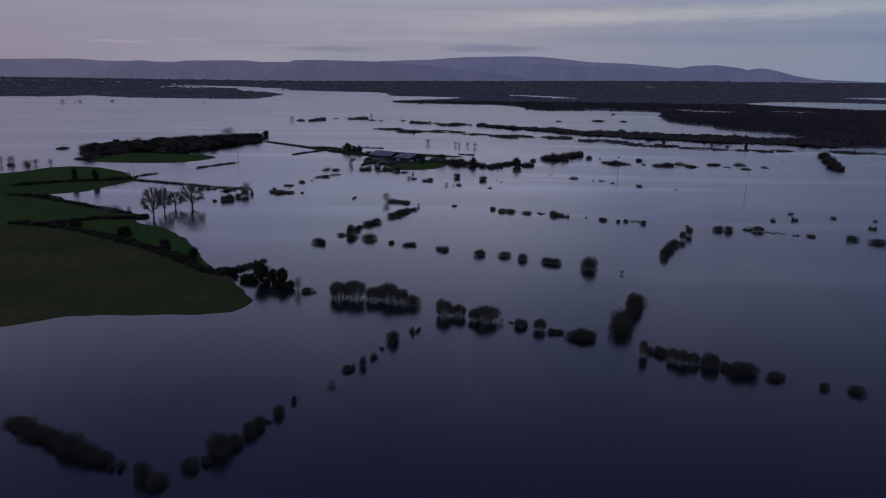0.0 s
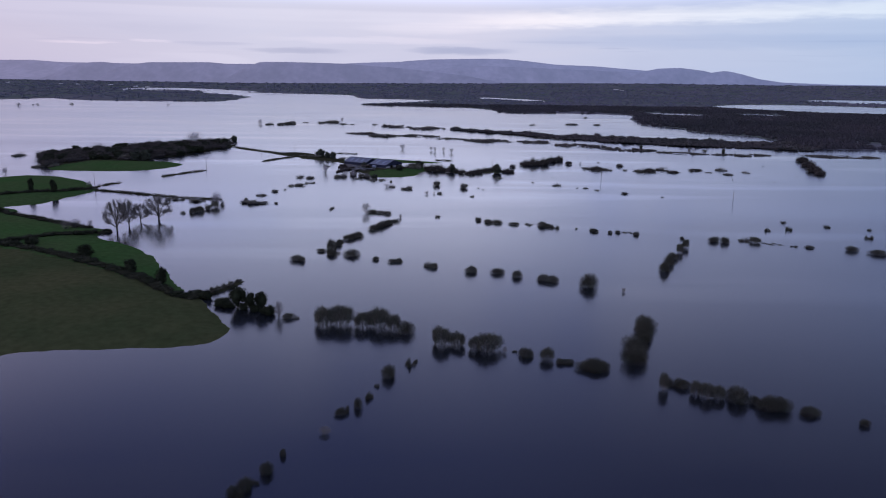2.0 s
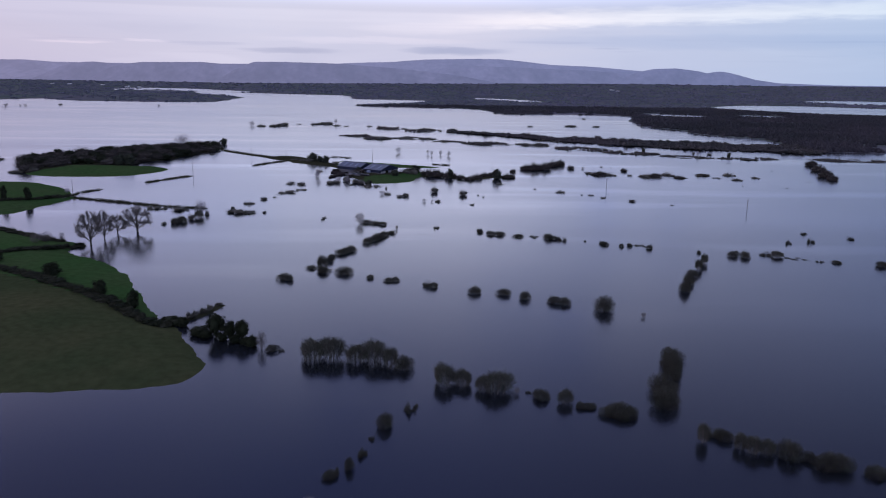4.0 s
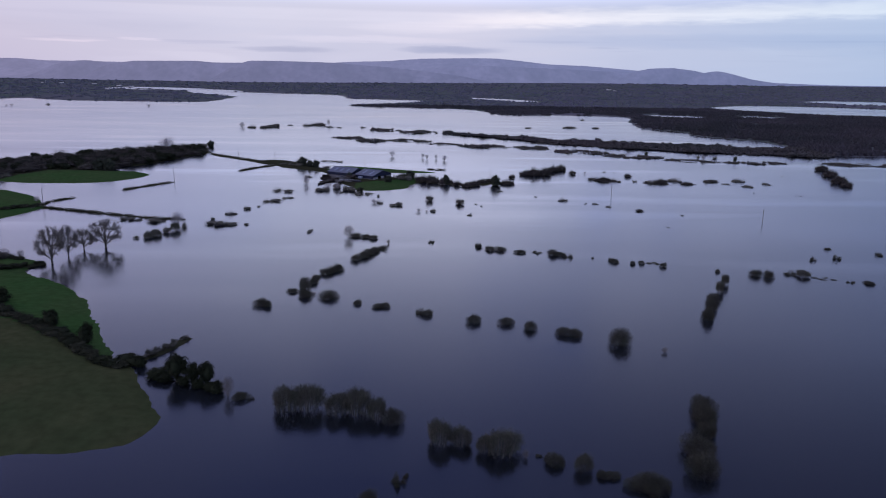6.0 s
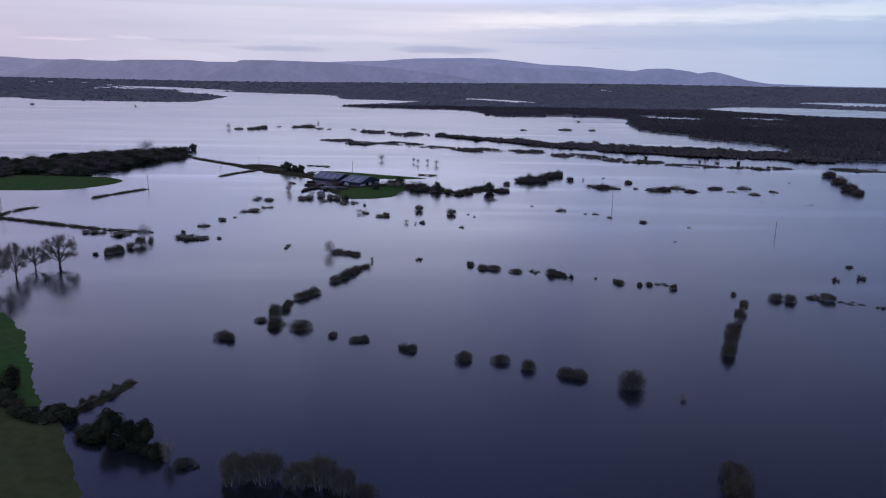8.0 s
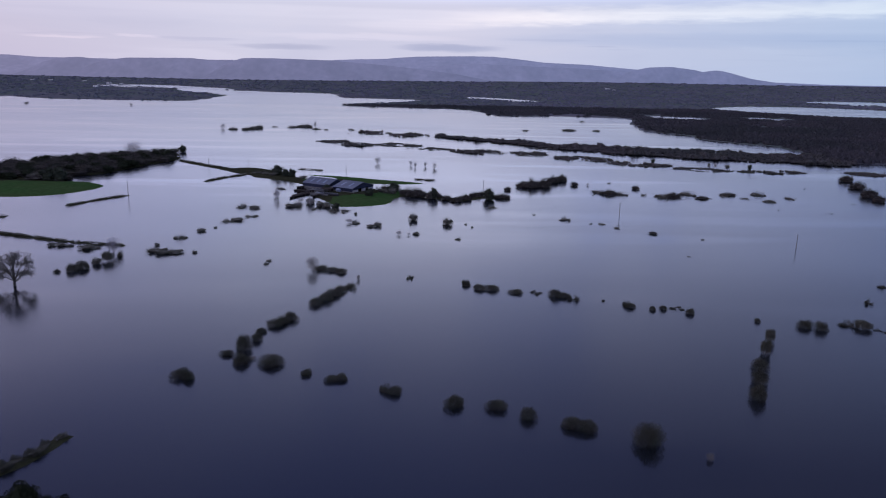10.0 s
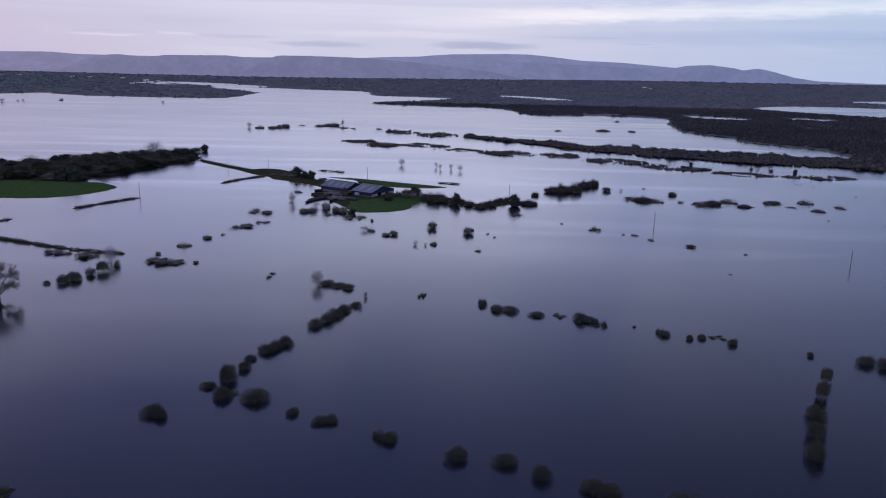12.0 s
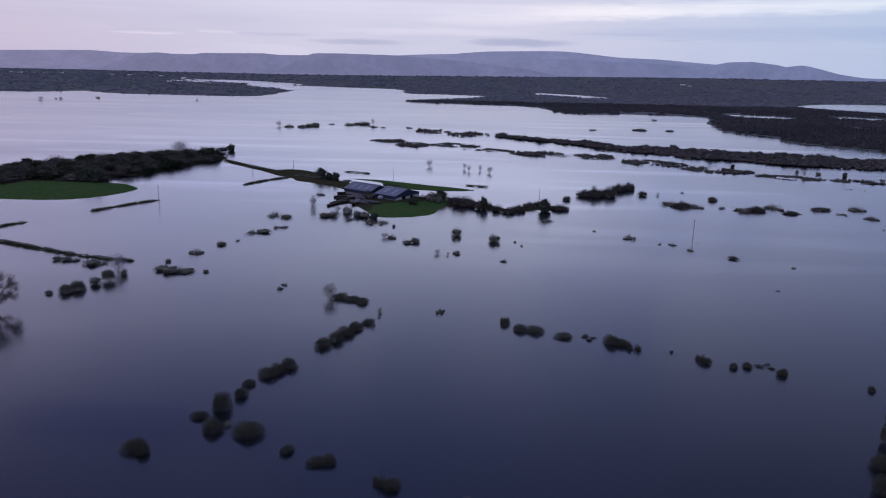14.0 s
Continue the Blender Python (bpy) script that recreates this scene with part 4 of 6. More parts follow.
FIELD_1 = [(-236.0, 248.8), (-162.1, 262.6), (-150.5, 260.3), (-132.5, 253.0), (-111.2, 240.6), (-93.5, 229.2), (-76.8, 217.5), (-64.1, 209.2), (-59.0, 205.8), (-47.7, 182.7), (-51.6, 170.0), (-61.2, 165.8), (-84.5, 164.1), (-99.7, 156.2), (-137.3, 139.2)]
BELT = [(38.6, 837.1), (69.0, 811.7), (96.7, 783.2), (126.2, 753.6), (156.9, 723.6), (192.6, 694.5), (211.7, 688.1), (245.4, 669.0), (272.9, 659.0), (304.4, 653.2), (344.4, 635.9), (389.0, 704.8), (336.6, 711.8), (302.0, 719.1), (272.1, 731.6), (230.8, 742.5), (187.8, 754.0), (144.8, 775.3), (100.6, 813.8), (70.8, 833.7), (44.6, 850.1)]
COPSE = [(-243.7, 487.9), (-235.8, 496.9), (-224.3, 515.6), (-189.1, 521.2), (-192.6, 537.3), (-180.2, 552.2), (-168.1, 595.8), (-156.2, 627.8), (-174.8, 655.3), (-208.8, 641.9), (-234.6, 611.5), (-262.4, 575.6), (-274.7, 552.1)]
YARD = [(-53.3, 495.7), (-55.7, 526.7), (-45.7, 544.0), (-28.7, 534.8), (-11.8, 508.4), (-11.7, 489.2), (-23.4, 483.0), (-32.5, 478.8), (-34.8, 465.9), (-42.1, 462.2)]
WEST_LAND = [(-1066.4, 1574.6), (-921.4, 1565.1), (-842.9, 1548.6), (-814.8, 1599.0), (-808.0, 1674.1), (-697.5, 1573.3), (-575.6, 1553.6), (-465.3, 1557.6), (-407.4, 1588.7), (-410.4, 1777.8), (-425.7, 1924.9), (-535.0, 2086.3), (-640.0, 2250.0), (-680.0, 2400.0), (-760.0, 2640.0), (-1421.0, 2640.0), (-1700.0, 2640.0)]
NORTH_LAND = [(-437.5, 2273.9), (-195.5, 2172.6), (-145.8, 1898.8), (-43.7, 1849.9), (60.4, 1807.9), (-25.4, 1648.5), (-94.9, 1564.0), (-93.3, 1473.7), (29.9, 1426.5), (125.8, 1392.8), (152.3, 1222.2), (238.5, 1238.9), (319.1, 1228.1), (350.2, 1190.7), (308.1, 1023.3), (305.3, 954.4), (329.8, 908.0), (324.7, 855.0), (352.2, 801.8), (369.8, 779.2), (346.7, 680.0), (373.3, 652.0), (418.5, 651.1), (491.8, 643.1), (557.6, 612.6), (1500.0, 560.0), (3600.0, 1500.0), (3600.0, 2700.0), (-650.0, 2700.0)]
BANK_LINES = [
    [(-175.3, 396.6), (-143.1, 382.7), (-119.2, 372.9), (-100.0, 368.6)],
    [(-174.8, 390.4), (-175.1, 409.6), (-169.5, 421.5)],
    [(-154.3, 447.0), (-147.2, 461.3), (-137.4, 476.8)],
    [(-111.4, 526.8), (-103.9, 542.6), (-94.2, 557.0)],
    [(-154.4, 625.4), (-132.5, 602.9), (-103.6, 576.7)],
    [(-63.5, 212.7), (-60.5, 217.3), (-57.6, 225.4)],
    [(-64.8, 583.8), (-58.2, 582.5), (-49.9, 579.0)],
    [(11.2, 543.1), (16.9, 541.0), (22.9, 539.0)]]
HEDGES = [
    [(-216.8, 356.0), (-198.0, 373.3), (-182.5, 383.9), (-174.4, 396.7)],
    [(-163.7, 265.4), (-150.5, 264.1), (-131.4, 254.8), (-108.9, 239.9), (-88.3, 225.1), (-75.2, 212.4), (-65.0, 206.6)],
    [(-150.5, 264.1), (-144.7, 273.1), (-139.1, 279.6), (-127.0, 290.0), (-123.8, 293.6)],
    [(-203.3, 332.8), (-185.8, 329.4), (-169.1, 321.8), (-150.8, 309.4), (-132.6, 297.9)]]
SCRUB_PATCHES = [(-25, 879, 18, 16, -19.9, 3.0), (10, 856, 22, 19, -18.5, 3.9), (-61, 777, 16, 11, -12.2, 2.2), (-38, 753, 19, 15, -17.9, 2.5), (0, 755, 22, 14, -11.4, 1.7), (28, 723, 21, 10, -5.5, 1.6), (66, 705, 23, 15, -13.4, 2.7), (106, 694, 17, 17, -27.2, 2.2), (131, 740, 12, 13, -28.3, 2.9), (146, 665, 23, 17, -16.8, 2.5), (181, 634, 24, 14, -9.7, 2.3), (218, 606, 21, 11, -8.6, 1.6), (265, 597, 25, 9, -3.0, 1.6), (345, 590, 29, 13, -11.4, 1.6), (118, 495, 10, 5, -10.3, 0.7), (156, 486, 16, 7, -7.2, 0.7)]
HILL_LINE = [(-3937, 89), (-3004, 110), (-2599, 117), (-2425, 119), (-2251, 108), (-1722, 106), (-1006, 114), (-463, 123), (-281, 133), (-98, 139), (-25, 147), (122, 158), (453, 167), (602, 167), (751, 155), (938, 136), (1201, 129), (1542, 105), (1769, 115), (2000, 95), (2312, 61), (2469, 41), (2859, 32), (3900, 30)]
# last number: strength of the emitted haze, weaker than on the long ridge
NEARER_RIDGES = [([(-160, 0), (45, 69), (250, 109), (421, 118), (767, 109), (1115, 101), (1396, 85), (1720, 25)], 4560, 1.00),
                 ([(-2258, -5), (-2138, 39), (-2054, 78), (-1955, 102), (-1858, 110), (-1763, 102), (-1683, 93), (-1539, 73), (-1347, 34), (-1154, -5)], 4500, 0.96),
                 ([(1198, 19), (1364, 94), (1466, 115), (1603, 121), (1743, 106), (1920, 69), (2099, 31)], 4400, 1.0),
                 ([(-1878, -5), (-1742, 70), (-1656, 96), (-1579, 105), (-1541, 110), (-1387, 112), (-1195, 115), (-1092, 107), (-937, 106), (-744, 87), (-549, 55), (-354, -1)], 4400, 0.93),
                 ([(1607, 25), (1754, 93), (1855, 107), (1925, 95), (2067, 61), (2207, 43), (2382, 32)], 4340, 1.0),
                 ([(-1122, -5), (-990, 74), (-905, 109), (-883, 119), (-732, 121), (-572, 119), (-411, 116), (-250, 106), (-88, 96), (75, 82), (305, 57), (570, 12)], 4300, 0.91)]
POOLS = [(-2026, 3379, 16, 398, 70.7), (-916, 2542, 32, 174, 47.6), (-724, 2574, 88, 313, 44.4), (446, 1245, 44, 55, 18.0), (254, 1944, 52, 145, 28.2), (891, 1547, 228, 232, 13.9), (598, 1252, 40, 46, 17.4), (1341, 2084, 197, 175, 17.8), (-2118, 3465, 31, 335, 70.5), (-940, 2687, 30, 196, 48.1), (781, 1556, 124, 148, 20.5)]
FAR_HOUSES = [(-1037, 2801, -30, 18), (-977, 2754, 23, 14), (-1242, 3087, 16, 16), (-1411, 3175, 9, 16), (-1451, 3109, 2, 14), (861, 3118, -5, 18), (839, 2952, -12, 12), (-1729, 3228, -19, 16), (-883, 2300, -26, 14)]


def smooth_outline(pts, per=4, closed=True):
    """Catmull-Rom curve through a few corners."""
    p = np.array(pts, float)
    n = len(p)
    out = []
    for i in range(n if closed else n - 1):
        a, b, c, d = (p[(i + k) % n] if closed else p[min(max(i + k, 0), n - 1)] for k in (-1, 0, 1, 2))
        for s in np.arange(per) / per:
            out.append(0.5 * (2 * b + (c - a) * s + (2 * a - 5 * b + 4 * c - d) * s * s + (3 * b - a - 3 * c + d) * s ** 3))
    if not closed:
        out.append(p[-1])
    return np.array(out)


def line_distance(P, line, closed):
    best = np.full(len(P), 1e9)
    m = len(line)
    for i in range(m if closed else m - 1):
        a, b = line[i], line[(i + 1) % m]
        ab = b - a
        s = ((P - a) @ ab / max(ab @ ab, 1e-9)).clip(0, 1)
        best = np.minimum(best, np.linalg.norm(P - a - s[:, None] * ab, axis=1))
    return best


def inside(P, poly):
    r = np.zeros(len(P), bool)
    j = len(poly) - 1
    for i in range(len(poly)):
        (xi, yi), (xj, yj) = poly[i], poly[j]
        if yi != yj:
            r ^= ((yi > P[:, 1]) != (yj > P[:, 1])) & (P[:, 0] < (xj - xi) * (P[:, 1] - yi) / (yj - yi) + xi)
        j = i
    return r


def signed(P, poly, reach=60.0):
    """Metres inside (+) or outside (-) an outline, cut off at reach."""
    out = np.full(len(P), -reach)
    lo, hi = poly.min(0) - reach, poly.max(0) + reach
    near = np.all((P > lo) & (P < hi), axis=1)
    Q = P[near]
    d = np.minimum(line_distance(Q, poly, True), reach)
    out[near] = np.where(inside(Q, poly), d, -d)
    return out


def wave(P, s, seed=0.0):
    """Cheap smooth wander, about -1 to 1, with features of s metres."""
    x, y = P[:, 0] / s + seed, P[:, 1] / s - seed * 0.7
    return (np.sin(x * 2.1 + 1.3 * np.sin(y * 1.7)) + np.sin(y * 2.7 + 1.1 * np.sin(x * 1.3 + 2)) + np.sin((x + y) * 4.3 + seed)) / 3


OUT = {k: smooth_outline(v) for k, v in dict(south=SOUTH_SHORE, wood=WOOD_ISLE, farm=FARM_ISLE, back=BACK_FIELD, lane=LANE, field=FIELD_1, yard=YARD, copse=COPSE).items()}
FAR_OUT = {k: smooth_outline(v, 3) for k, v in dict(west=WEST_LAND, north=NORTH_LAND).items()}
BANKS = [smooth_outline(l, 4, False) for l in BANK_LINES]


def land_height(P):
    """Height of the ground above the flood at plan points P, and the kind of cover."""
    rag = 0.8 * wave(P, 9.0) + 0.45 * wave(P, 4.3, 4)
    h = np.full(len(P), -1.4)
    kind = np.zeros(len(P), int)
    for key, rise, k in (("south", 2.6, 2), ("wood", 1.6, 2), ("farm", 1.1, 2), ("back", 0.8, 2), ("lane", 0.9, 2)):
        d = signed(P, OUT[key]) + rag * {"south": 1.3, "back": 0.5}.get(key, 0.8) + (0.25 * wave(P, 2.6, 7) if key == "south" else 0)
        g = np.where(d > 0, rise * (1 - np.exp(-d / 14)), np.maximum(d * 0.12, -1.4))
        up_ = g > h
        h = np.where(up_, g, h)
        kind = np.where(d > -0.5, k, kind)
    kind = np.where(signed(P, OUT["field"]) > 0, np.where(kind > 0, 1, kind), kind)
    kind = np.where((kind == 2) & ((signed(P, OUT["yard"]) > 0) | ((P[:, 0] > 3) & (P[:, 1] < 515) & (P[:, 1] > 430)) | ((P[:, 0] > -130) & (P[:, 0] < -58) & (P[:, 1] > 470) & (P[:, 1] < 640)) | (signed(P, OUT["lane"]) > 0) | (signed(P, OUT["copse"]) > -2)), 4, kind)
    for l in BANKS:
        d = line_distance(P, l, False)
        g = 0.6 - d * 0.42 + 0.15 * rag
        h = np.where((d < 6) & (g > h), g, h)
        kind = np.where((d < 3) & (kind == 0), 4, kind)
    fr = 14 * wave(P, 45.0) + 7 * wave(P, 17.0, 2)
    dn = np.maximum(signed(P, FAR_OUT["west"], 200), signed(P, FAR_OUT["north"], 200))
    dn = np.maximum(dn, np.clip(P[:, 1] - 2480, -200, 200)) + fr * 0.6
    for cx, cy, rx, ry, turn in POOLS:
        c, s = math.cos(radians(turn)), math.sin(radians(turn))
        qx, qy = P[:, 0] - cx, P[:, 1] - cy
        e = (np.hypot((qx * c + qy * s) / rx, (qy * c - qx * s) / ry) - 1) * min(rx, ry)
        dn = np.minimum(dn, e + fr * 0.12)
    g = np.where(dn > 0, 2.2 * (1 - np.exp(-dn / 40)), np.maximum(dn * 0.03, -1.4))
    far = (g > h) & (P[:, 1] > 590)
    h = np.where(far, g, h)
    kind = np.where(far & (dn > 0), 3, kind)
    rise = np.clip((P[:, 1] - 2300) / 1900, 0, 1) ** 1.5 * 24 * np.clip((P[:, 0] + 900) / 2300, 0, 1)
    h = np.where(h > 0, h + rise, h)
    return h + np.where(h > 0.3, 0.12 * wave(P, 9.0, 1), 0), kind, dn


def graded(lo, fine_lo, fine_hi, hi, step, grow, most):
    """Even steps where the land is near, widening outward."""
    c = list(np.arange(fine_lo, fine_hi, step))
    s, x = step, fine_hi
    while x < hi:
        c.append(x)
        s = min(s * grow, most)
        x += s
    c.append(hi)
    s, x = step, fine_lo
    while x > lo:
        s = min(s * grow, most)
        x -= s
        c.insert(0, x)
    return np.array(c)


def build_ground():
    xs = graded(-4200, -330, 70, 4200, 2.3, 1.07, 60)
    ys = graded(-300, 140, 620, 4985, 2.3, 1.06, 44)
    X, Y = np.meshgrid(xs, ys)
    P = np.stack([X.ravel(), Y.ravel()], 1)
    h, kind, _ = land_height(P)
    nx, ny = len(xs), len(ys)
    i = (np.arange(ny - 1)[:, None] * nx + np.arange(nx - 1)).ravel()
    F = np.stack([i, i + 1, i + nx + 1, i + nx], 1)
    fk = np.max(kind[F], axis=1)
    me = mesh_of("ground", np.column_stack([P, h]), F.tolist(), [MUD, GRASS_DULL, GRASS_GREEN, GRASS_FAR_HAZED, BANK_EARTH], fk, True)
    return tagged(new("ground", me), "low green and brown winter pasture rising from the flood", "ground", kind="structure")


build_ground()
water_mat = water_material()
bm = bmesh.new()
bmesh.ops.create_grid(bm, x_segments=1, y_segments=1, size=1, matrix=Matrix.Translation((0, 2340, 0)) @ Matrix.Diagonal((4200, 2640, 1, 1)))
me = bpy.data.meshes.new("flood_water")
bm.to_mesh(me)
bm.free()
me.materials.append(water_mat)
tagged(new("flood_water", me), "still grey flood water mirroring the evening sky", "water", kind="structure")


def build_hills(line, foot, crest_at, tone, label):
    """A long upland ridge: its skyline follows the line, with spurs towards the plain."""
    kx, kz = np.array(line, float).T
    xs = np.arange(kx[0], kx[-1] + 1, 16.0)
    crest = np.interp(xs, kx, kz)
    ker = np.exp(-(np.arange(-4, 5) / 1.1) ** 2)
    crest = np.convolve(np.pad(crest, 4, mode="edge"), ker / ker.sum(), "valid")
    rows = np.linspace(0, 1, 22)
    V = []
    for s in rows:
        y = foot + (crest_at - foot) * s
        P = np.stack([xs, np.full(len(xs), y)], 1)
        spur = (wave(P, 170.0, 3) * 0.5 + wave(P, 70.0, 1) * 0.25) * math.sin(math.pi * s)
        z = -2 + (crest + 2) * (s ** 1.6) + spur * crest * 0.10 + 0.8 * wave(P, 24.0) * s
        V.append(np.column_stack([xs, np.full(len(xs), y), z]))
    V.append(np.column_stack([xs, np.full(len(xs), crest_at + 110.0), np.minimum(crest, 0) - 2.0]))
    V = np.concatenate(V)
    nx, ny = len(xs), len(rows) + 1
    i = (np.arange(ny - 1)[:, None] * nx + np.arange(nx - 1)).ravel()
    F = np.stack([i, i + 1, i + nx + 1, i + nx], 1)
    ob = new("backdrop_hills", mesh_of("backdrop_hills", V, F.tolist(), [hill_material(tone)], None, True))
    return tagged(ob, label, "hills", kind="structure")


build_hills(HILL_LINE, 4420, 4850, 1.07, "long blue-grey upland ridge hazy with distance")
# spurs reuse the glowing haze material, each at its own strength
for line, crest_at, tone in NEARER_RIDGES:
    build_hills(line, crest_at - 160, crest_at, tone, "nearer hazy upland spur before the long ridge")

# ---------------------------------------------------------------- woods too far to count
def clump_templates(rng, n, twigs):
    """Rough twiggy heads on a small dense heart, two units wide."""
    heart = np.array([(1, 0, 0), (0, 1, 0), (-1, 0, 0), (0, -1, 0), (0, 0, 1), (0, 0, -1)], float)
    sides = np.array([(0, 1, 4), (1, 2, 4), (2, 3, 4), (3, 0, 4), (1, 0, 5), (2, 1, 5), (3, 2, 5), (0, 3, 5)])
    out = []
    for k in range(n):
        v = heart * (1 + 0.15 * rng.normal(size=(6, 1)).clip(-1.3, 1.3)) * 0.74
        p, d = shell(rng, [((0, 0, 0), (1, 1, 1))], twigs, 0.35)
        s = slivers(rng, p - d * 0.2, d * 0.8 + np.array([0, 0, 0.5]) + 0.4 * rng.normal(size=d.shape), rng.uniform(0.30, 0.58, twigs), rng.uniform(0.12, 0.28, twigs))
        out.append(merge((v, sides), s))
    return out


def scatter(name, P, z, wide, tall, mat, label, seed, twigs=22, category="woodland", sunk=0.75):
    """One mesh of many tree and scrub clumps standing at plan points P."""
    rng = np.random.default_rng(seed)
    T = clump_templates(rng, 8, twigs)
    V, F, k = [], [], 0
    pick = rng.integers(0, 8, len(P))
    for a in range(8):
        sel = np.where(pick == a)[0]
        tv, tf = T[a]
        w = rng.uniform(0, 6.28, len(sel))
        c, s = np.cos(w)[:, None], np.sin(w)[:, None]
        sx = wide[sel][:, None] * 0.5
        v = np.empty((len(sel), len(tv), 3))
        v[:, :, 0] = (tv[:, 0] * c - tv[:, 1] * s) * sx + P[sel, 0][:, None]
        v[:, :, 1] = (tv[:, 0] * s + tv[:, 1] * c) * sx + P[sel, 1][:, None]
        v[:, :, 2] = (tv[:, 2] + sunk) * tall[sel][:, None] * 0.96 / (1 + sunk) + z[sel][:, None] - 0.1
        V.append(v.reshape(-1, 3))
        F.append((tf[None] + (np.arange(len(sel)) * len(tv))[:, None, None]).reshape(-1, 3) + k)
        k += len(sel) * len(tv)
    ob = new(name, mesh_of(name, np.concatenate(V), np.concatenate(F).tolist(), [mat], None, True))
    return tagged(ob, label, category, kind="stuff")


def far_points(seed, y0, y1, spacing, mask):
    rng = np.random.default_rng(seed)
    west, east = y1 * 0.72 + 40, y1 * 0.74 + 40
    n = int((west + east) * (y1 - y0) / spacing ** 2)
    P = np.column_stack([rng.uniform(-west, east, n), rng.uniform(y0, y1, n)])
    P = P[(P[:, 0] > -P[:, 1] * 0.72 - 40) & (P[:, 0] < P[:, 1] * 0.74 + 40)]
    h, kind, dn = land_height(P)
    ok = (kind == 3) & (h > 0.2) & mask(P, rng)
    return P[ok], h[ok], dn[ok], rng


def build_far_woods():
    bands = [(600, 1000, 3.2), (1000, 1500, 6.0), (1500, 2300, 10.0), (2300, 3300, 17.0), (3300, 4250, 30.0)]
    allP, allz, allw, allh = [], [], [], []
    for i, (y0, y1, sp) in enumerate(bands):
        def mask(P, rng):
            west = P[:, 0] < -250 - (P[:, 1] - 1500) * 0.12
            thick = wave(P, 130.0, 2.0) + 0.5 * wave(P, 47.0, 5.0)
            fields = thick < 0.02
            hedge = np.abs(wave(P, 90.0, 7.0)) < 0.06
            shore = signed(P, FAR_OUT["west"], 90) < 14
            sparse = (P[:, 1] < 1500) | (rng.uniform(size=len(P)) < 0.2) | hedge
            return sparse & np.where(west, ~fields | hedge | (shore & (P[:, 1] < 1800)), (thick > -0.62) | hedge)
        P, z, dn, rng = far_points(20 + i, y0, y1, sp, mask)
        n = len(P)
        big = rng.uniform(0.75, 1.35, n) * np.where(rng.uniform(size=n) < 0.08, 1.35, 1)
        allP.append(P)
        allz.append(z)
        allw.append({1000: 6.5, 1500: 9.0}.get(y1, 2.0 + 0.72 * sp) * big)
        allh.append(np.where((P[:, 0] > 150) & (P[:, 1] < 1100), 4.6, np.where(P[:, 1] > 1500, 2.4 + 0.09 * sp, 3.0)) * (0.35 + 0.65 * big) * (0.95 + 0.25 * wave(P, 60.0, 9.0)))
    # the distant bands take the wood colour with haze painted in
    for name, a, c, mat, twigs, label in (("far_woods", 0, 2, WOOD_MAT, 22, "dense leafless brown winter woodland across the plain"), ("distant_woods", 2, 5, HAZED_WOOD_MAT, 10, "distant grey-brown woodland and hedges before the hills")):
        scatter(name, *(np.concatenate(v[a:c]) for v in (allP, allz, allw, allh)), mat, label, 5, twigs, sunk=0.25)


build_far_woods()


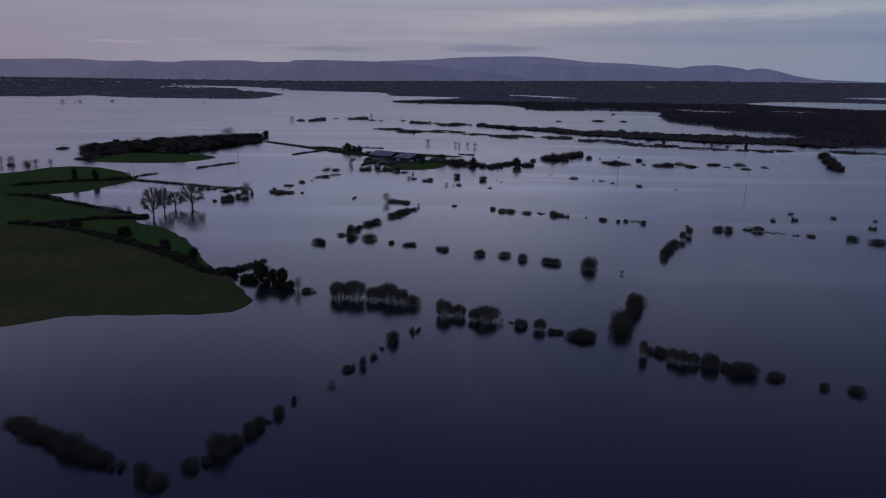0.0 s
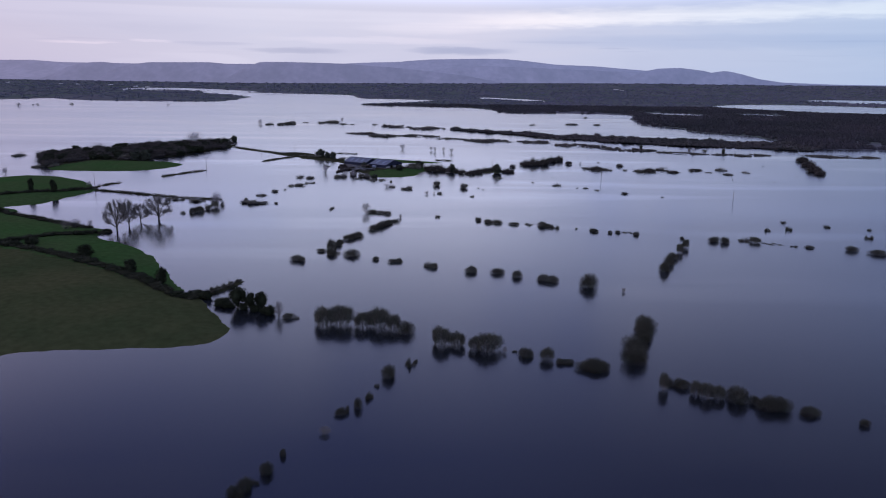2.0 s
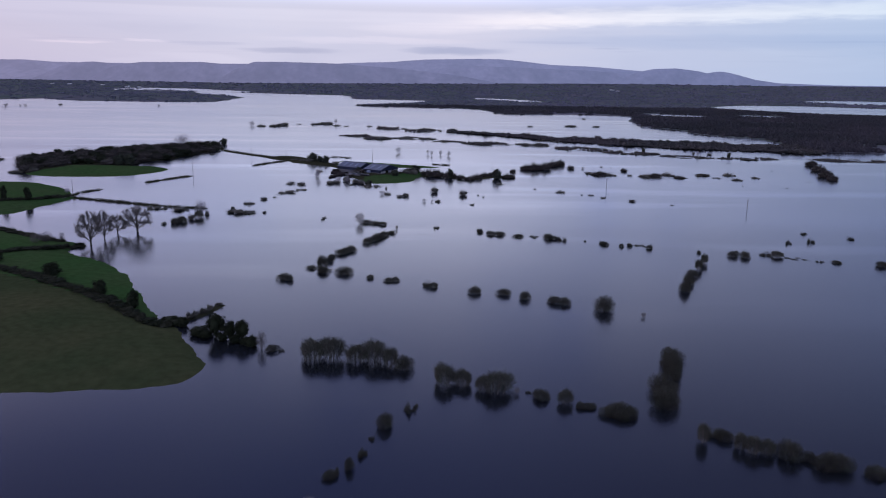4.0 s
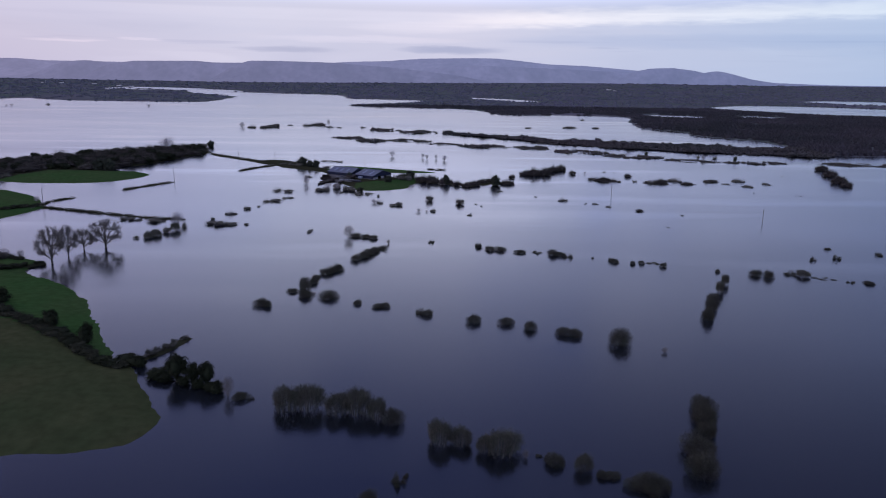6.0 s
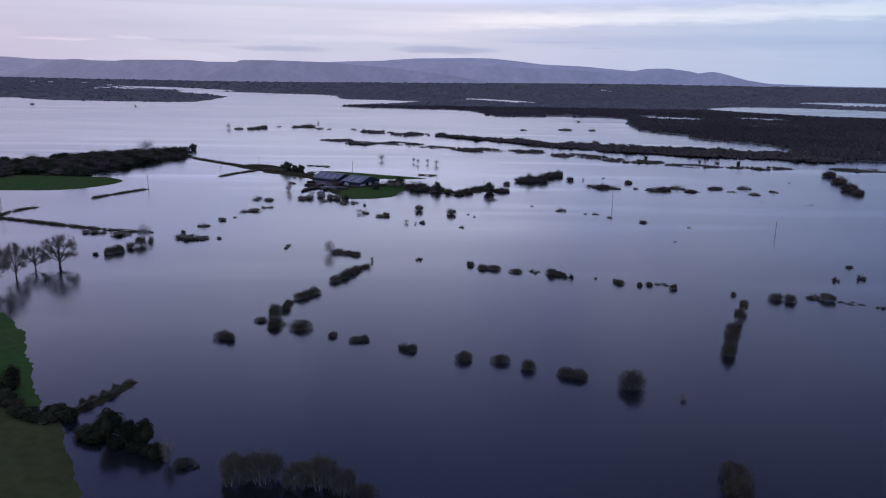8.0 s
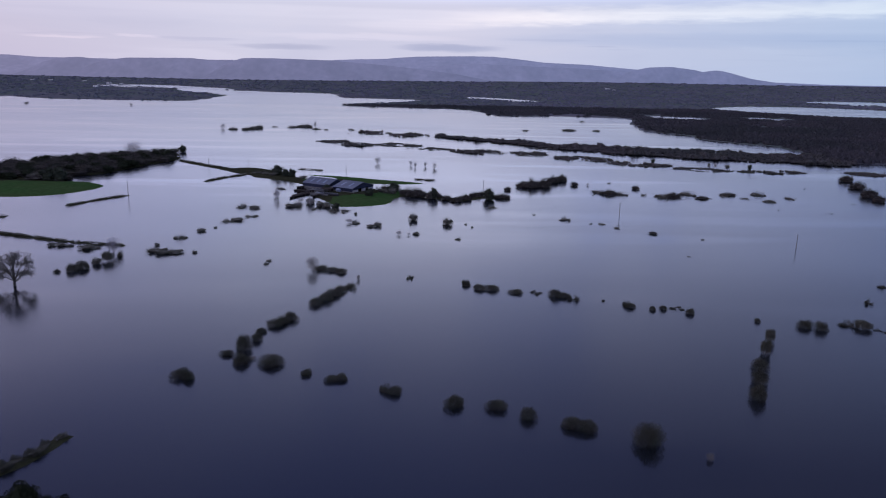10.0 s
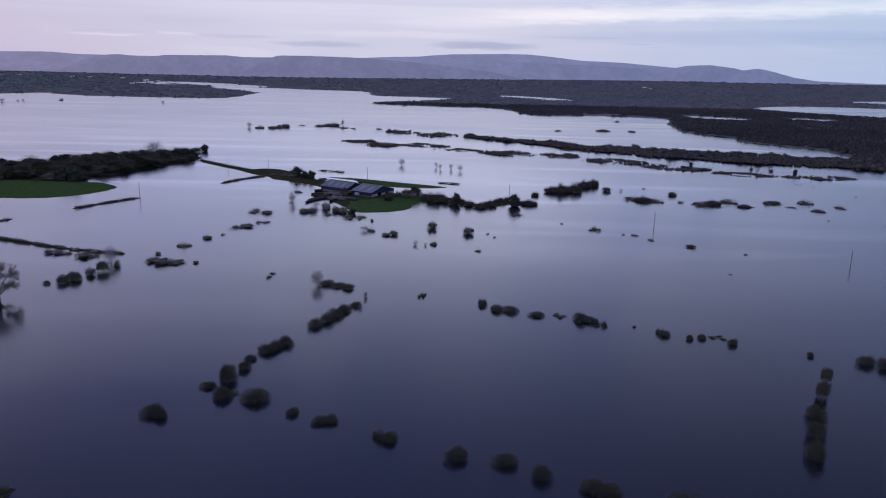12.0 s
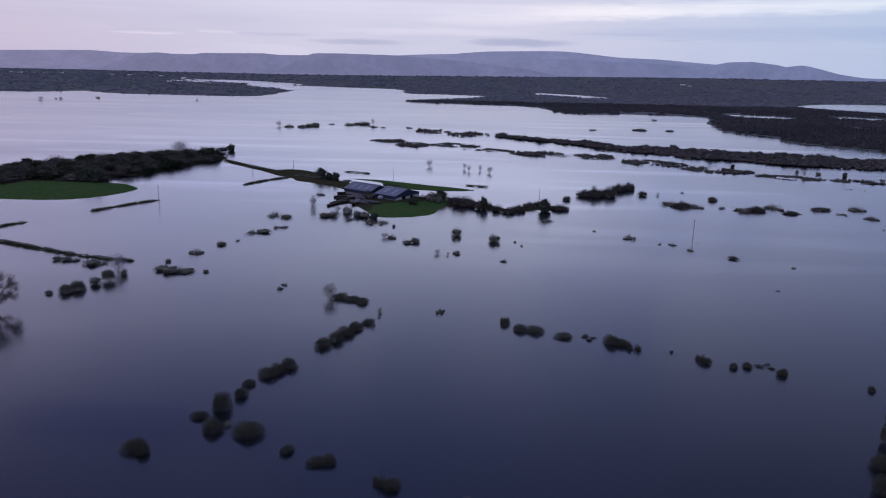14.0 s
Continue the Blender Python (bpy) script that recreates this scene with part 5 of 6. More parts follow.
def build_scrub():
    """Low islets and strips of flooded scrub beyond the farm, each one object."""
    rng = np.random.default_rng(77)
    for cx, cy, rx, ry, turn, tall in SCRUB_PATCHES:
        n = int(math.pi * rx * ry * 1.15 / (tall * 0.5) ** 2) + 14
        u = rng.uniform(0, 6.28, n)
        stray = rng.uniform(size=n) < 0.10
        q = np.sqrt(rng.uniform(0, 1, n)) * np.where(stray, rng.uniform(1.0, 1.9, n), 1)
        lx, ly = np.cos(u) * q * rx, np.sin(u) * q * ry
        c, s = math.cos(radians(turn)), math.sin(radians(turn))
        P = np.column_stack([cx + lx * c - ly * s, cy + lx * s + ly * c])
        keep = (wave(P, 16.0, tall) + 0.7 * wave(P, 6.0, 2.0) > -0.12) | stray
        P, stray = P[keep], stray[keep]
        n = len(P)
        hh = tall * rng.uniform(0.22, 0.75, n) * np.where(rng.uniform(size=n) < 0.05, 1.7, 1) * np.where(stray, 0.4, 1) * (0.8 + 0.45 * wave(P, 20.0, 6.0))
        scatter("flooded_scrub", P, np.zeros(n), hh * rng.uniform(1.0, 2.4, n), hh, SCRUB_MAT, "strip of brown leafless scrub standing in flood water", int(rng.integers(1e6)), 18, category="scrub")
    # tufts and drowned hedge ends strewn between the strips
    P, hh = [], []
    for k in range(26):
        at = np.array([rng.uniform(40, 420), rng.uniform(385, 640)])
        if at[0] > (at[1] - 60) * 0.62 or at[0] < (at[1] - 300) * 0.25:
            continue
        m = int(rng.integers(1, 9))
        s = np.sort(rng.uniform(-1, 1, m))[:, None] * rng.uniform(1, 9)
        w = radians(rng.normal(-14, 10))
        P.append(at + s * np.array([math.cos(w), math.sin(w)]) + rng.normal(size=(m, 2)) * 0.5)
        hh.append(rng.uniform(0.12, 0.5, m) * rng.uniform(0.6, 1.3))
    P, hh = np.concatenate(P), np.concatenate(hh)
    scatter("flooded_tufts", P, np.zeros(len(P)), hh * rng.uniform(1.2, 2.6, len(P)), hh, SCRUB_MAT, "small drowned tufts just breaking the flood water", 19, category="scrub")
    # the long wet wood in front of the far shore
    poly = smooth_outline(BELT, 3)
    lo, hi = poly.min(0), poly.max(0)
    P = rng.uniform(lo, hi, (16000, 2))
    d = signed(P, poly, 40)
    P = P[(d + 3 * wave(P, 12.0, 3) > 0)]
    n = min(len(P), 3000)
    P = P[:n]
    hh = rng.uniform(1.7, 3.0, n) * (1 + 0.35 * wave(P, 25.0, 5)) * np.where(rng.uniform(size=n) < 0.06, 1.6, 1)
    scatter("wet_woodland", P, np.zeros(n), hh * rng.uniform(1.5, 2.8, n), hh, WET_WOOD_MAT, "long belt of brown leafless wet woodland in the flood", 91)


build_scrub()

# ---------------------------------------------------------------- hedge lines, willows and trees in the flood
MODELS = {k: [make_bush(100 * i + 7 + ord(k), k) for i in range(n)] for k, n in (("r", 6), ("l", 3), ("f", 5), ("e", 4), ("s", 3), ("c", 2), ("t", 3))}
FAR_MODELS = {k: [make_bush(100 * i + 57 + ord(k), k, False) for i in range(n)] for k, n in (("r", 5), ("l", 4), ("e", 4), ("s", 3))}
HEDGE_MODELS = {"r": [make_bush(800 + 100 * i, "r", False, HEDGE_TWIG) for i in range(4)], "e": [make_bush(850 + 100 * i, "e", False, LEAF) for i in range(2)]}
COPSE_MODELS = {"r": [make_bush(600 + 100 * i, "r", False, COPSE_TWIG) for i in range(5)], "e": [make_bush(650 + 100 * i, "e", False, LEAF) for i in range(4)]}
MODELS["b"] = [make_bare_tree(40 + i) for i in range(4)]
NAMES = {"t": ("dark ivy-clad tree with a round head at the flooded bank", "tree"), "r": ("dense leafless thicket bush standing in flood water", "bush"), "l": ("low brown scrub just above the flood water", "scrub"),
         "f": ("many-stemmed leafless willow rooted under flood water", "willow"), "e": ("dark ivy-clad evergreen tree beside the flood", "tree"),
         "s": ("thin see-through sapling standing in flood water", "sapling"), "c": ("narrow ivy-covered tree trunk on the field bank", "tree"),
         "b": ("tall bare winter tree reflected in flood water", "bare tree")}
plant_rng = random.Random(11)
used = set()


def plant(rows, group, near=340, rename=None):
    if "copse" not in group:
        # a broad far thicket is several bushes grown together
        rows = [q for x, y, w, h, k in rows for q in ([(x, y, w, h, k)] if k != "r" or w < 6.6 else [(x + w * a, y + w * b, w * c, h * d, k) for a, b, c, d in ((-0.27, 0.05, 0.50, 0.72), (0.02, 0.12, 0.56, 0.98), (0.27, -0.02, 0.48, 0.80), (0.0, -0.16, 0.46, 0.70))])]
    P = np.array([r[:2] for r in rows])
    ground = np.maximum(land_height(P)[0], 0.0)
    for (x, y, w, h, k), g in zip(rows, ground):
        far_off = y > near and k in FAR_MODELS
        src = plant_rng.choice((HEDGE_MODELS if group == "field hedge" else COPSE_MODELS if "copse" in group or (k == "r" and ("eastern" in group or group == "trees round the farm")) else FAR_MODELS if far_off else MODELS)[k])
        if k == "r":
            w, h = (w * 0.86, h * 0.76) if y > 230 else (w * 0.86, h * 0.84)
        if k == "f":
            w, h = w * 0.95, h * 0.95
        if k == "l" and y > near:
            w, h = w * 0.92, h * 0.85
        if k == "e" and y > near:
            w, h = w * 1.25, h * 0.92
        wide = w * plant_rng.uniform(1.0, 1.12)
        m = pose(x, y, g - 0.05, 0, 0, plant_rng.uniform(0, 360)) @ Matrix.Diagonal((wide, wide * plant_rng.uniform(0.85, 1.1), h * 1.05, 1))
        if src.as_pointer() not in used:
            used.add(src.as_pointer())
            ob = src
            ob.matrix_basis = m
        else:
            sc = src.scale.copy()
            src.scale = (1, 1, 1)
            ob = copy_thing(src, m)
            src.scale = sc
        name, label, category = (rename or {}).get(k, (None, *NAMES[k]))
        if name:
            ob.name = name
        tagged(ob, label, category, group)


for rows, group in ((FRONT_HEDGE, "flooded foreground hedge"), (FRONT_ARM, "flooded foreground hedge"), (TREE_ROW, "row of flooded willows"), (CROSS_HEDGE, "flooded cross hedge"),
                    (RIGHT_ROW, "row of flooded willows"), (MID_ROW, "middle flooded hedge"), (MID_ARM, "middle flooded hedge"), (MID_ROW_EAST, "middle flooded hedge"), (CROSS_ARM, "flooded cross hedge"), (WEST_CLUSTER, "bushes along the causeway"), (BELT_TREES, "trees in the wet wood"), (FAR_ROW_A, "far flooded hedge"), (FAR_ROW_B, "far flooded hedge"),
                    (BANK_TREES, "trees at the field bank"), (TOP_BANK, "trees at the field bank"), (CAUSEWAY_BUSHES, "bushes along the causeway"), (WEST_ROW, "bushes west of the farm"),
                    (FARM_FRONT, "bushes round the farm"), (FARM_TREES, "trees round the farm"), (FARM_HEDGE, "bushes round the farm"), (EAST_ISLETS, "bushes on eastern islets"), (EAST_HEDGE, "eastern hedge"),
                    (NORTH_ISLETS, "bushes on northern islets"), (WATER_TREES, "saplings in open water"), (BARE_TREES, "bare trees in the flood"), (LAKE_TREES, "drowned trees beyond the fields"), (COLUMN_TREES, "ivy trees on the bank"),
                    (FIELD_TREES, "hedge trees in the fields"), (WOOD_END, "trees at the end of the wood")):
    plant(rows, group)


def hedge_rows():
    """Low hedges along the field banks, bush by bush."""
    rng = np.random.default_rng(31)
    for line in HEDGES:
        c = smooth_outline(line, 6, False)
        seg = np.linalg.norm(np.diff(c, axis=0), axis=1)
        cum = np.concatenate([[0], np.cumsum(seg)])
        s = np.repeat(np.arange(0, cum[-1], 2.8), 2)
        s = s + rng.uniform(-0.7, 0.7, len(s))
        rows = [(np.interp(q, cum, c[:, 0]), np.interp(q, cum, c[:, 1]) + (0.8 if i % 2 else -0.8) + rng.uniform(-0.5, 0.5), rng.uniform(2.8, 4.2), rng.uniform(0.8, 1.7), "e" if rng.uniform() < 0.25 else "r") for i, q in enumerate(s)]
        plant(rows, "field hedge", 0, {"r": ("hedge_bush", "dark leafless hedge bush between green fields", "hedge"), "e": ("hedge_shrub", "dark evergreen shrub in a field hedge", "hedge")})
    for line in BANKS:
        c = line
        seg = np.linalg.norm(np.diff(c, axis=0), axis=1)
        cum = np.concatenate([[0], np.cumsum(seg)])
        s = np.arange(0, cum[-1], 1.3)
        rows = [(np.interp(q, cum, c[:, 0]), np.interp(q, cum, c[:, 1]), rng.uniform(1.4, 2.3), rng.uniform(0.25, 0.55), "l") for q in s if rng.uniform() < 0.85]
        plant(rows, "scrub on the causeway", 0)


hedge_rows()


def copse():
    """The wood behind the island field."""
    rng = np.random.default_rng(8)
    poly = smooth_outline(COPSE)
    P = np.column_stack([rng.uniform(-300, -145, 2500), rng.uniform(455, 690, 2500)])
    P = P[signed(P, poly) > 1.0]
    keep = []
    for p in P:
        if all((p[0] - q[0]) ** 2 + (p[1] - q[1]) ** 2 > 27 for q in keep):
            keep.append(p)
    rows = []
    for x, y in keep:
        k = "e" if rng.uniform() < 0.35 else "r"
        h = rng.uniform(3.2, 5.2) * (1.45 if rng.uniform() < 0.10 else 1.0)
        rows.append((x, y, rng.uniform(8.5, 12.0) if k == "r" else rng.uniform(5.5, 7.5), h, k))
    plant(rows, "copse on the island", 340, {"r": ("copse_tree", "leafless dark brown tree in a dense copse", "tree"), "e": ("copse_evergreen", "dark evergreen tree in a dense copse", "tree")})


copse()
for ob in [m for group in (MODELS, FAR_MODELS, COPSE_MODELS, HEDGE_MODELS) for models in group.values() for m in models if m.as_pointer() not in used]:
    for child in list(ob.children):
        bpy.data.objects.remove(child)
    bpy.data.objects.remove(ob)

for i, (x, y, w, h, k) in enumerate(POLES):
    make_pole(max(h, 5.5), (x, y, 0), 35, "slim timber utility pole standing in flood water")


# ---------------------------------------------------------------- the farm
def gable_shed(name, corner, along, length, width, eave, ridge, z, label, skylights):
    """A portal-frame shed: origin at its front-left corner, x along the ridge."""
    ob = thing(name, (*corner, z), label, "farm shed", "farm sheds", along)
    t = 0.15
    for y in (0.0, width - t):
        bm = bmesh.new()
        box(bm, (0, y, -0.4), (length, y + t, 0.7))
        part("base_wall", bm, CONCRETE, ob, "grey concrete base wall")
        bm = bmesh.new()
        box(bm, (0, y + 0.02, 0.7), (length, y + t - 0.02, eave))
        part("side_cladding", bm, CLAD_BLUE, ob)
    for x0 in (0.0, length - t):
        bm = bmesh.new()
        doors = [(0.28, 0.42), (0.62, 0.74)]
        lo = [0.0] + [d[1] for d in doors]
        hi = [d[0] for d in doors] + [1.0]
        for a, b in zip(lo, hi):
            box(bm, (x0, a * width + 0.16, 1.5), (x0 + t, b * width - 0.16, eave - 0.6))
            low = bmesh.new()
            box(low, (x0 - 0.02, a * width + 0.17, 0), (x0 + t + 0.02, b * width - 0.17, 1.5))
            part("base_wall", low, CREAM_BLOCK, ob, "pale grey block base wall")
        vs = [bm.verts.new((x, y, zz)) for x in (x0, x0 + t) for y, zz in ((0.16, eave - 0.6), (width - 0.16, eave - 0.6), (width - 0.16, eave), (width / 2, ridge - 0.02), (0.16, eave))]
        bm.faces.new(vs[:5][::-1])
        bm.faces.new(vs[5:])
        for i in range(5):
            bm.faces.new((vs[i], vs[(i + 1) % 5], vs[5 + (i + 1) % 5], vs[5 + i]))
        bmesh.ops.recalc_face_normals(bm, faces=bm.faces)
        part("gable_wall", bm, CLAD_BLUE, ob)
    for side in (0, 1):
        rng = random.Random(side)
        n = int(length / 1.05)
        roof = None
        bm = bmesh.new()
        y0, y1 = (-0.35, width / 2) if side == 0 else (width + 0.35, width / 2)
        k = (ridge - eave) / (width / 2)
        for i in range(n):
            a, b = -0.3 + i * (length + 0.6) / n, -0.3 + (i + 1) * (length + 0.6) / n - 0.03
            lift = 0.02 * (i % 2)
            vs = [bm.verts.new((x, y, zz + lift + dz)) for dz in (0.0, 0.06) for x, y, zz in ((a, y0, eave - 0.35 * k), (b, y0, eave - 0.35 * k), (b, y1, ridge), (a, y1, ridge))]
            for q in ((0, 1, 2, 3), (4, 5, 6, 7), (0, 1, 5, 4), (1, 2, 6, 5), (2, 3, 7, 6), (3, 0, 4, 7)):
                bm.faces.new([vs[j] for j in q])
        bmesh.ops.recalc_face_normals(bm, faces=bm.faces)
        roof = part("roof_slope", bm, ROOF_BLUE, ob, "faded blue corrugated roof slope")
        for u in skylights:
            bm = bmesh.new()
            xs_ = u * length
            vs = []
            for dz in (0.09, 0.13):
                for x, s in ((xs_, 0.25), (xs_ + 1.0, 0.25), (xs_ + 1.0, 0.75), (xs_, 0.75)):
                    y = y0 + (y1 - y0) * s
                    vs.append(bm.verts.new((x, y, eave - 0.35 * k + (ridge - eave + 0.35 * k) * s + dz)))
            for q in ((0, 1, 2, 3), (4, 5, 6, 7), (0, 1, 5, 4), (1, 2, 6, 5), (2, 3, 7, 6), (3, 0, 4, 7)):
                bm.faces.new([vs[j] for j in q])
            bmesh.ops.recalc_face_normals(bm, faces=bm.faces)
            part("skylight", bm, SKYLIGHT, roof, "milky translucent skylight sheet")
    bm = bmesh.new()
    box(bm, (-0.3, width / 2 - 0.3, ridge - 0.02), (length + 0.3, width / 2 + 0.3, ridge + 0.14))
    part("ridge_cap", bm, ROOF_BLUE, ob)
    return ob


gable_shed("farm_shed", (-52.7, 508.2), -34, 18.0, 14.5, 2.5, 4.9, 0.5, "long farm shed with a faded blue roof", (0.2, 0.45, 0.7))
gable_shed("farm_shed", (-34.9, 494.6), -35, 13.5, 18.5, 2.5, 4.9, 0.5, "farm shed with blue roof and dark open gable", (0.25, 0.65))


def silage_clamp(at, turn, length, width, tall, seed):
    """Two low walls with a black-sheeted mound of silage between them, held down with tyres."""
    rng = random.Random(seed)
    ob = thing("silage_clamp", at, "black-sheeted silage clamp between low concrete walls", "silage clamp", "silage clamps", turn)
    for y in (0.0, width - 0.2):
        bm = bmesh.new()
        box(bm, (0, y, -0.3), (length, y + 0.2, tall), bevel=0.03)
        part("side_wall", bm, CONCRETE, ob, "stained concrete clamp wall")
    nx, ny = 14, 8
    V, F = [], []
    for i in range(nx + 1):
        for j in range(ny + 1):
            u, v = i / nx, j / ny
            hump = (math.sin(math.pi * min(max(u, 0.02), 0.98)) ** 0.5) * (0.75 + 0.35 * math.sin(math.pi * v))
            V.append((u * length, 0.21 + v * (width - 0.42), tall * 1.15 * hump + rng.uniform(-0.06, 0.06)))
    for i in range(nx):
        for j in range(ny):
            a = i * (ny + 1) + j
            F.append((a, a + ny + 1, a + ny + 2, a + 1))
    part_mesh("plastic_sheet", mesh_of("plastic_sheet", V, F, [WRAP], None, True), ob, "creased black plastic sheet")
    for k in range(10):
        i, j = rng.randrange(2, nx - 1), rng.randrange(1, ny)
        x, y, z = V[i * (ny + 1) + j]
        tv, tf = [], []
        for a in range(10):
            w = 2 * math.pi * a / 10
            for b in range(4):
                q = 2 * math.pi * b / 4 + 0.785
                r = 0.32 + 0.11 * math.cos(q)
                tv.append((x + r * math.cos(w), y + r * math.sin(w), z + 0.1 + 0.1 * math.sin(q)))
        for a in range(10):
            for b in range(4):
                tf.append((a * 4 + b, (a + 1) % 10 * 4 + b, (a + 1) % 10 * 4 + (b + 1) % 4, a * 4 + (b + 1) % 4))
        part_mesh("tyre", mesh_of("tyre", tv, tf, [WRAP], None, True), ob, "worn black tyre")
    return ob


silage_clamp((-49.5, 496.5, 0.2), -32, 12.0, 4.2, 1.1, 1)
silage_clamp((-46.0, 484.5, 0.2), -28, 11.0, 4.0, 1.0, 2)


def pen_wall(x0, y0, x1, y1, tall):
    """A flooded cattle-pen wall: dark boards on posts, with a rounded cap."""
    length = math.hypot(x1 - x0, y1 - y0)
    ob = thing("pen_wall", (x0, y0, 0.0), "dark timber cattle-pen wall standing in flood water", "pen wall", "cattle pens", math.degrees(math.atan2(y1 - y0, x1 - x0)))
    n = max(3, int(length / 2.4))
    for i in range(n + 1):
        bm = bmesh.new()
        x = i * length / n
        box(bm, (x - 0.09, -0.09, -0.8), (x + 0.09, 0.09, tall + 0.12), bevel=0.02)
        part("post", bm, POLE_MAT, ob)
    for k in range(4):
        bm = bmesh.new()
        box(bm, (0, 0.10, -0.2 + k * tall / 4), (length, 0.16, -0.2 + (k + 1) * tall / 4 - 0.05 + 0.18), bevel=0.01)
        part("board", bm, RUST, ob)
    bm = bmesh.new()
    box(bm, (-0.1, -0.75, tall + 0.0), (length + 0.1, 0.85, tall + 0.10), bevel=0.03)
    part("cap_sheet", bm, RUST, ob, "dark sheeted wall top")
    return ob


for x0, y0, x1, y1, tall in ((-54.6, 471.7, -47.4, 486.3, 0.7), (-54.1, 476.2, -47.1, 491.2, 0.9), (-55.8, 495.1, -41.1, 502.1, 0.8), (-53.5, 488.8, -41.3, 495.2, 1.0), (-55.8, 505.4, -48.2, 509.9, 0.9), (-50.0, 481.3, -39.7, 492.1, 0.8), (-43.6, 476.0, -37.8, 486.0, 0.9)):
    pen_wall(x0, y0, x1, y1, tall)


def lean_to(at, turn, length, width, low, high):
    """Open-fronted store with a dark sheet roof on posts."""
    ob = thing("lean_to_store", at, "low open-fronted store with a rusty dark roof", "farm store", "", turn)
    for i in range(4):
        for y, h in ((0.1, low), (width - 0.1, high)):
            x = 0.15 + i * (length - 0.3) / 3
            bm = bmesh.new()
            box(bm, (x - 0.08, y - 0.08, -0.3), (x + 0.08, y + 0.08, h))
            part("post", bm, POLE_MAT, ob)
    bm = bmesh.new()
    box(bm, (0, width + 0.02, -0.3), (length, width + 0.12, high))
    part("back_wall", bm, RUST, ob)
    n = int(length)
    for i in range(n):
        bm = bmesh.new()
        a, b = i * length / n, (i + 1) * length / n - 0.03
        vs = [bm.verts.new((x, y, z + dz)) for dz in (0.02 + 0.02 * (i % 2), 0.07 + 0.02 * (i % 2)) for x, y, z in ((a, -0.3, low), (b, -0.3, low), (b, width + 0.3, high), (a, width + 0.3, high))]
        for q in ((0, 1, 2, 3), (4, 5, 6, 7), (0, 1, 5, 4), (1, 2, 6, 5), (2, 3, 7, 6), (3, 0, 4, 7)):
            bm.faces.new([vs[j] for j in q])
        bmesh.ops.recalc_face_normals(bm, faces=bm.faces)
        part("roof_sheet", bm, RUST, ob, "rusty corrugated roof sheet")
    return ob


lean_to((-41.5, 494.0, 0.4), -33, 6.5, 3.2, 1.4, 1.9)


def round_bale(at, turn):
    """A plastic-wrapped bale lying on its round side."""
    ob = thing("silage_bale", at, "black plastic-wrapped round bale on the yard", "silage bale", "stacked bales", turn)
    bm = bmesh.new()
    bmesh.ops.create_cone(bm, segments=20, radius1=0.62, radius2=0.62, depth=1.2, cap_ends=True, matrix=pose(0, 0, 0.6, 90, 0, 0))
    bmesh.ops.bevel(bm, geom=[e for e in bm.edges if len(e.link_faces) == 2 and e.calc_face_angle() > 1], offset=0.1, segments=2, affect="EDGES")
    part("wrapped_body", bm, WRAP, ob)
    return ob


first_bale = round_bale((-37.6, 482.6, 0.5), 60)
for i in range(1, 14):
    copy_thing(first_bale, pose(-37.6 + (i % 7) * 1.05 + (i // 7) * 0.4, 482.6 - (i % 7) * 0.62 - (i // 7) * 1.5, 0.5, 0, 0, 60 + (i * 37) % 9))


def water_tank(at, turn):
    ob = thing("water_tank", at, "small white plastic tank beside the shed", "tank", "", turn)
    bm = bmesh.new()
    bmesh.ops.create_cone(bm, segments=24, radius1=0.9, radius2=0.85, depth=2.6, cap_ends=True, matrix=pose(0, 0, 1.15, 0, 90, 0))
    bmesh.ops.bevel(bm, geom=[e for e in bm.edges if e.calc_face_angle(0) > 1], offset=0.2, segments=3, affect="EDGES")
    part("tank_body", bm, SKYLIGHT, ob)
    for x in (-0.8, 0.8):
        bm = bmesh.new()
        box(bm, (x - 0.12, -0.8, 0), (x + 0.12, 0.8, 0.42), bevel=0.02)
        part("cradle", bm, CONCRETE, ob, "concrete cradle")
    return ob


water_tank((-31.5, 490.2, 0.5), -34)


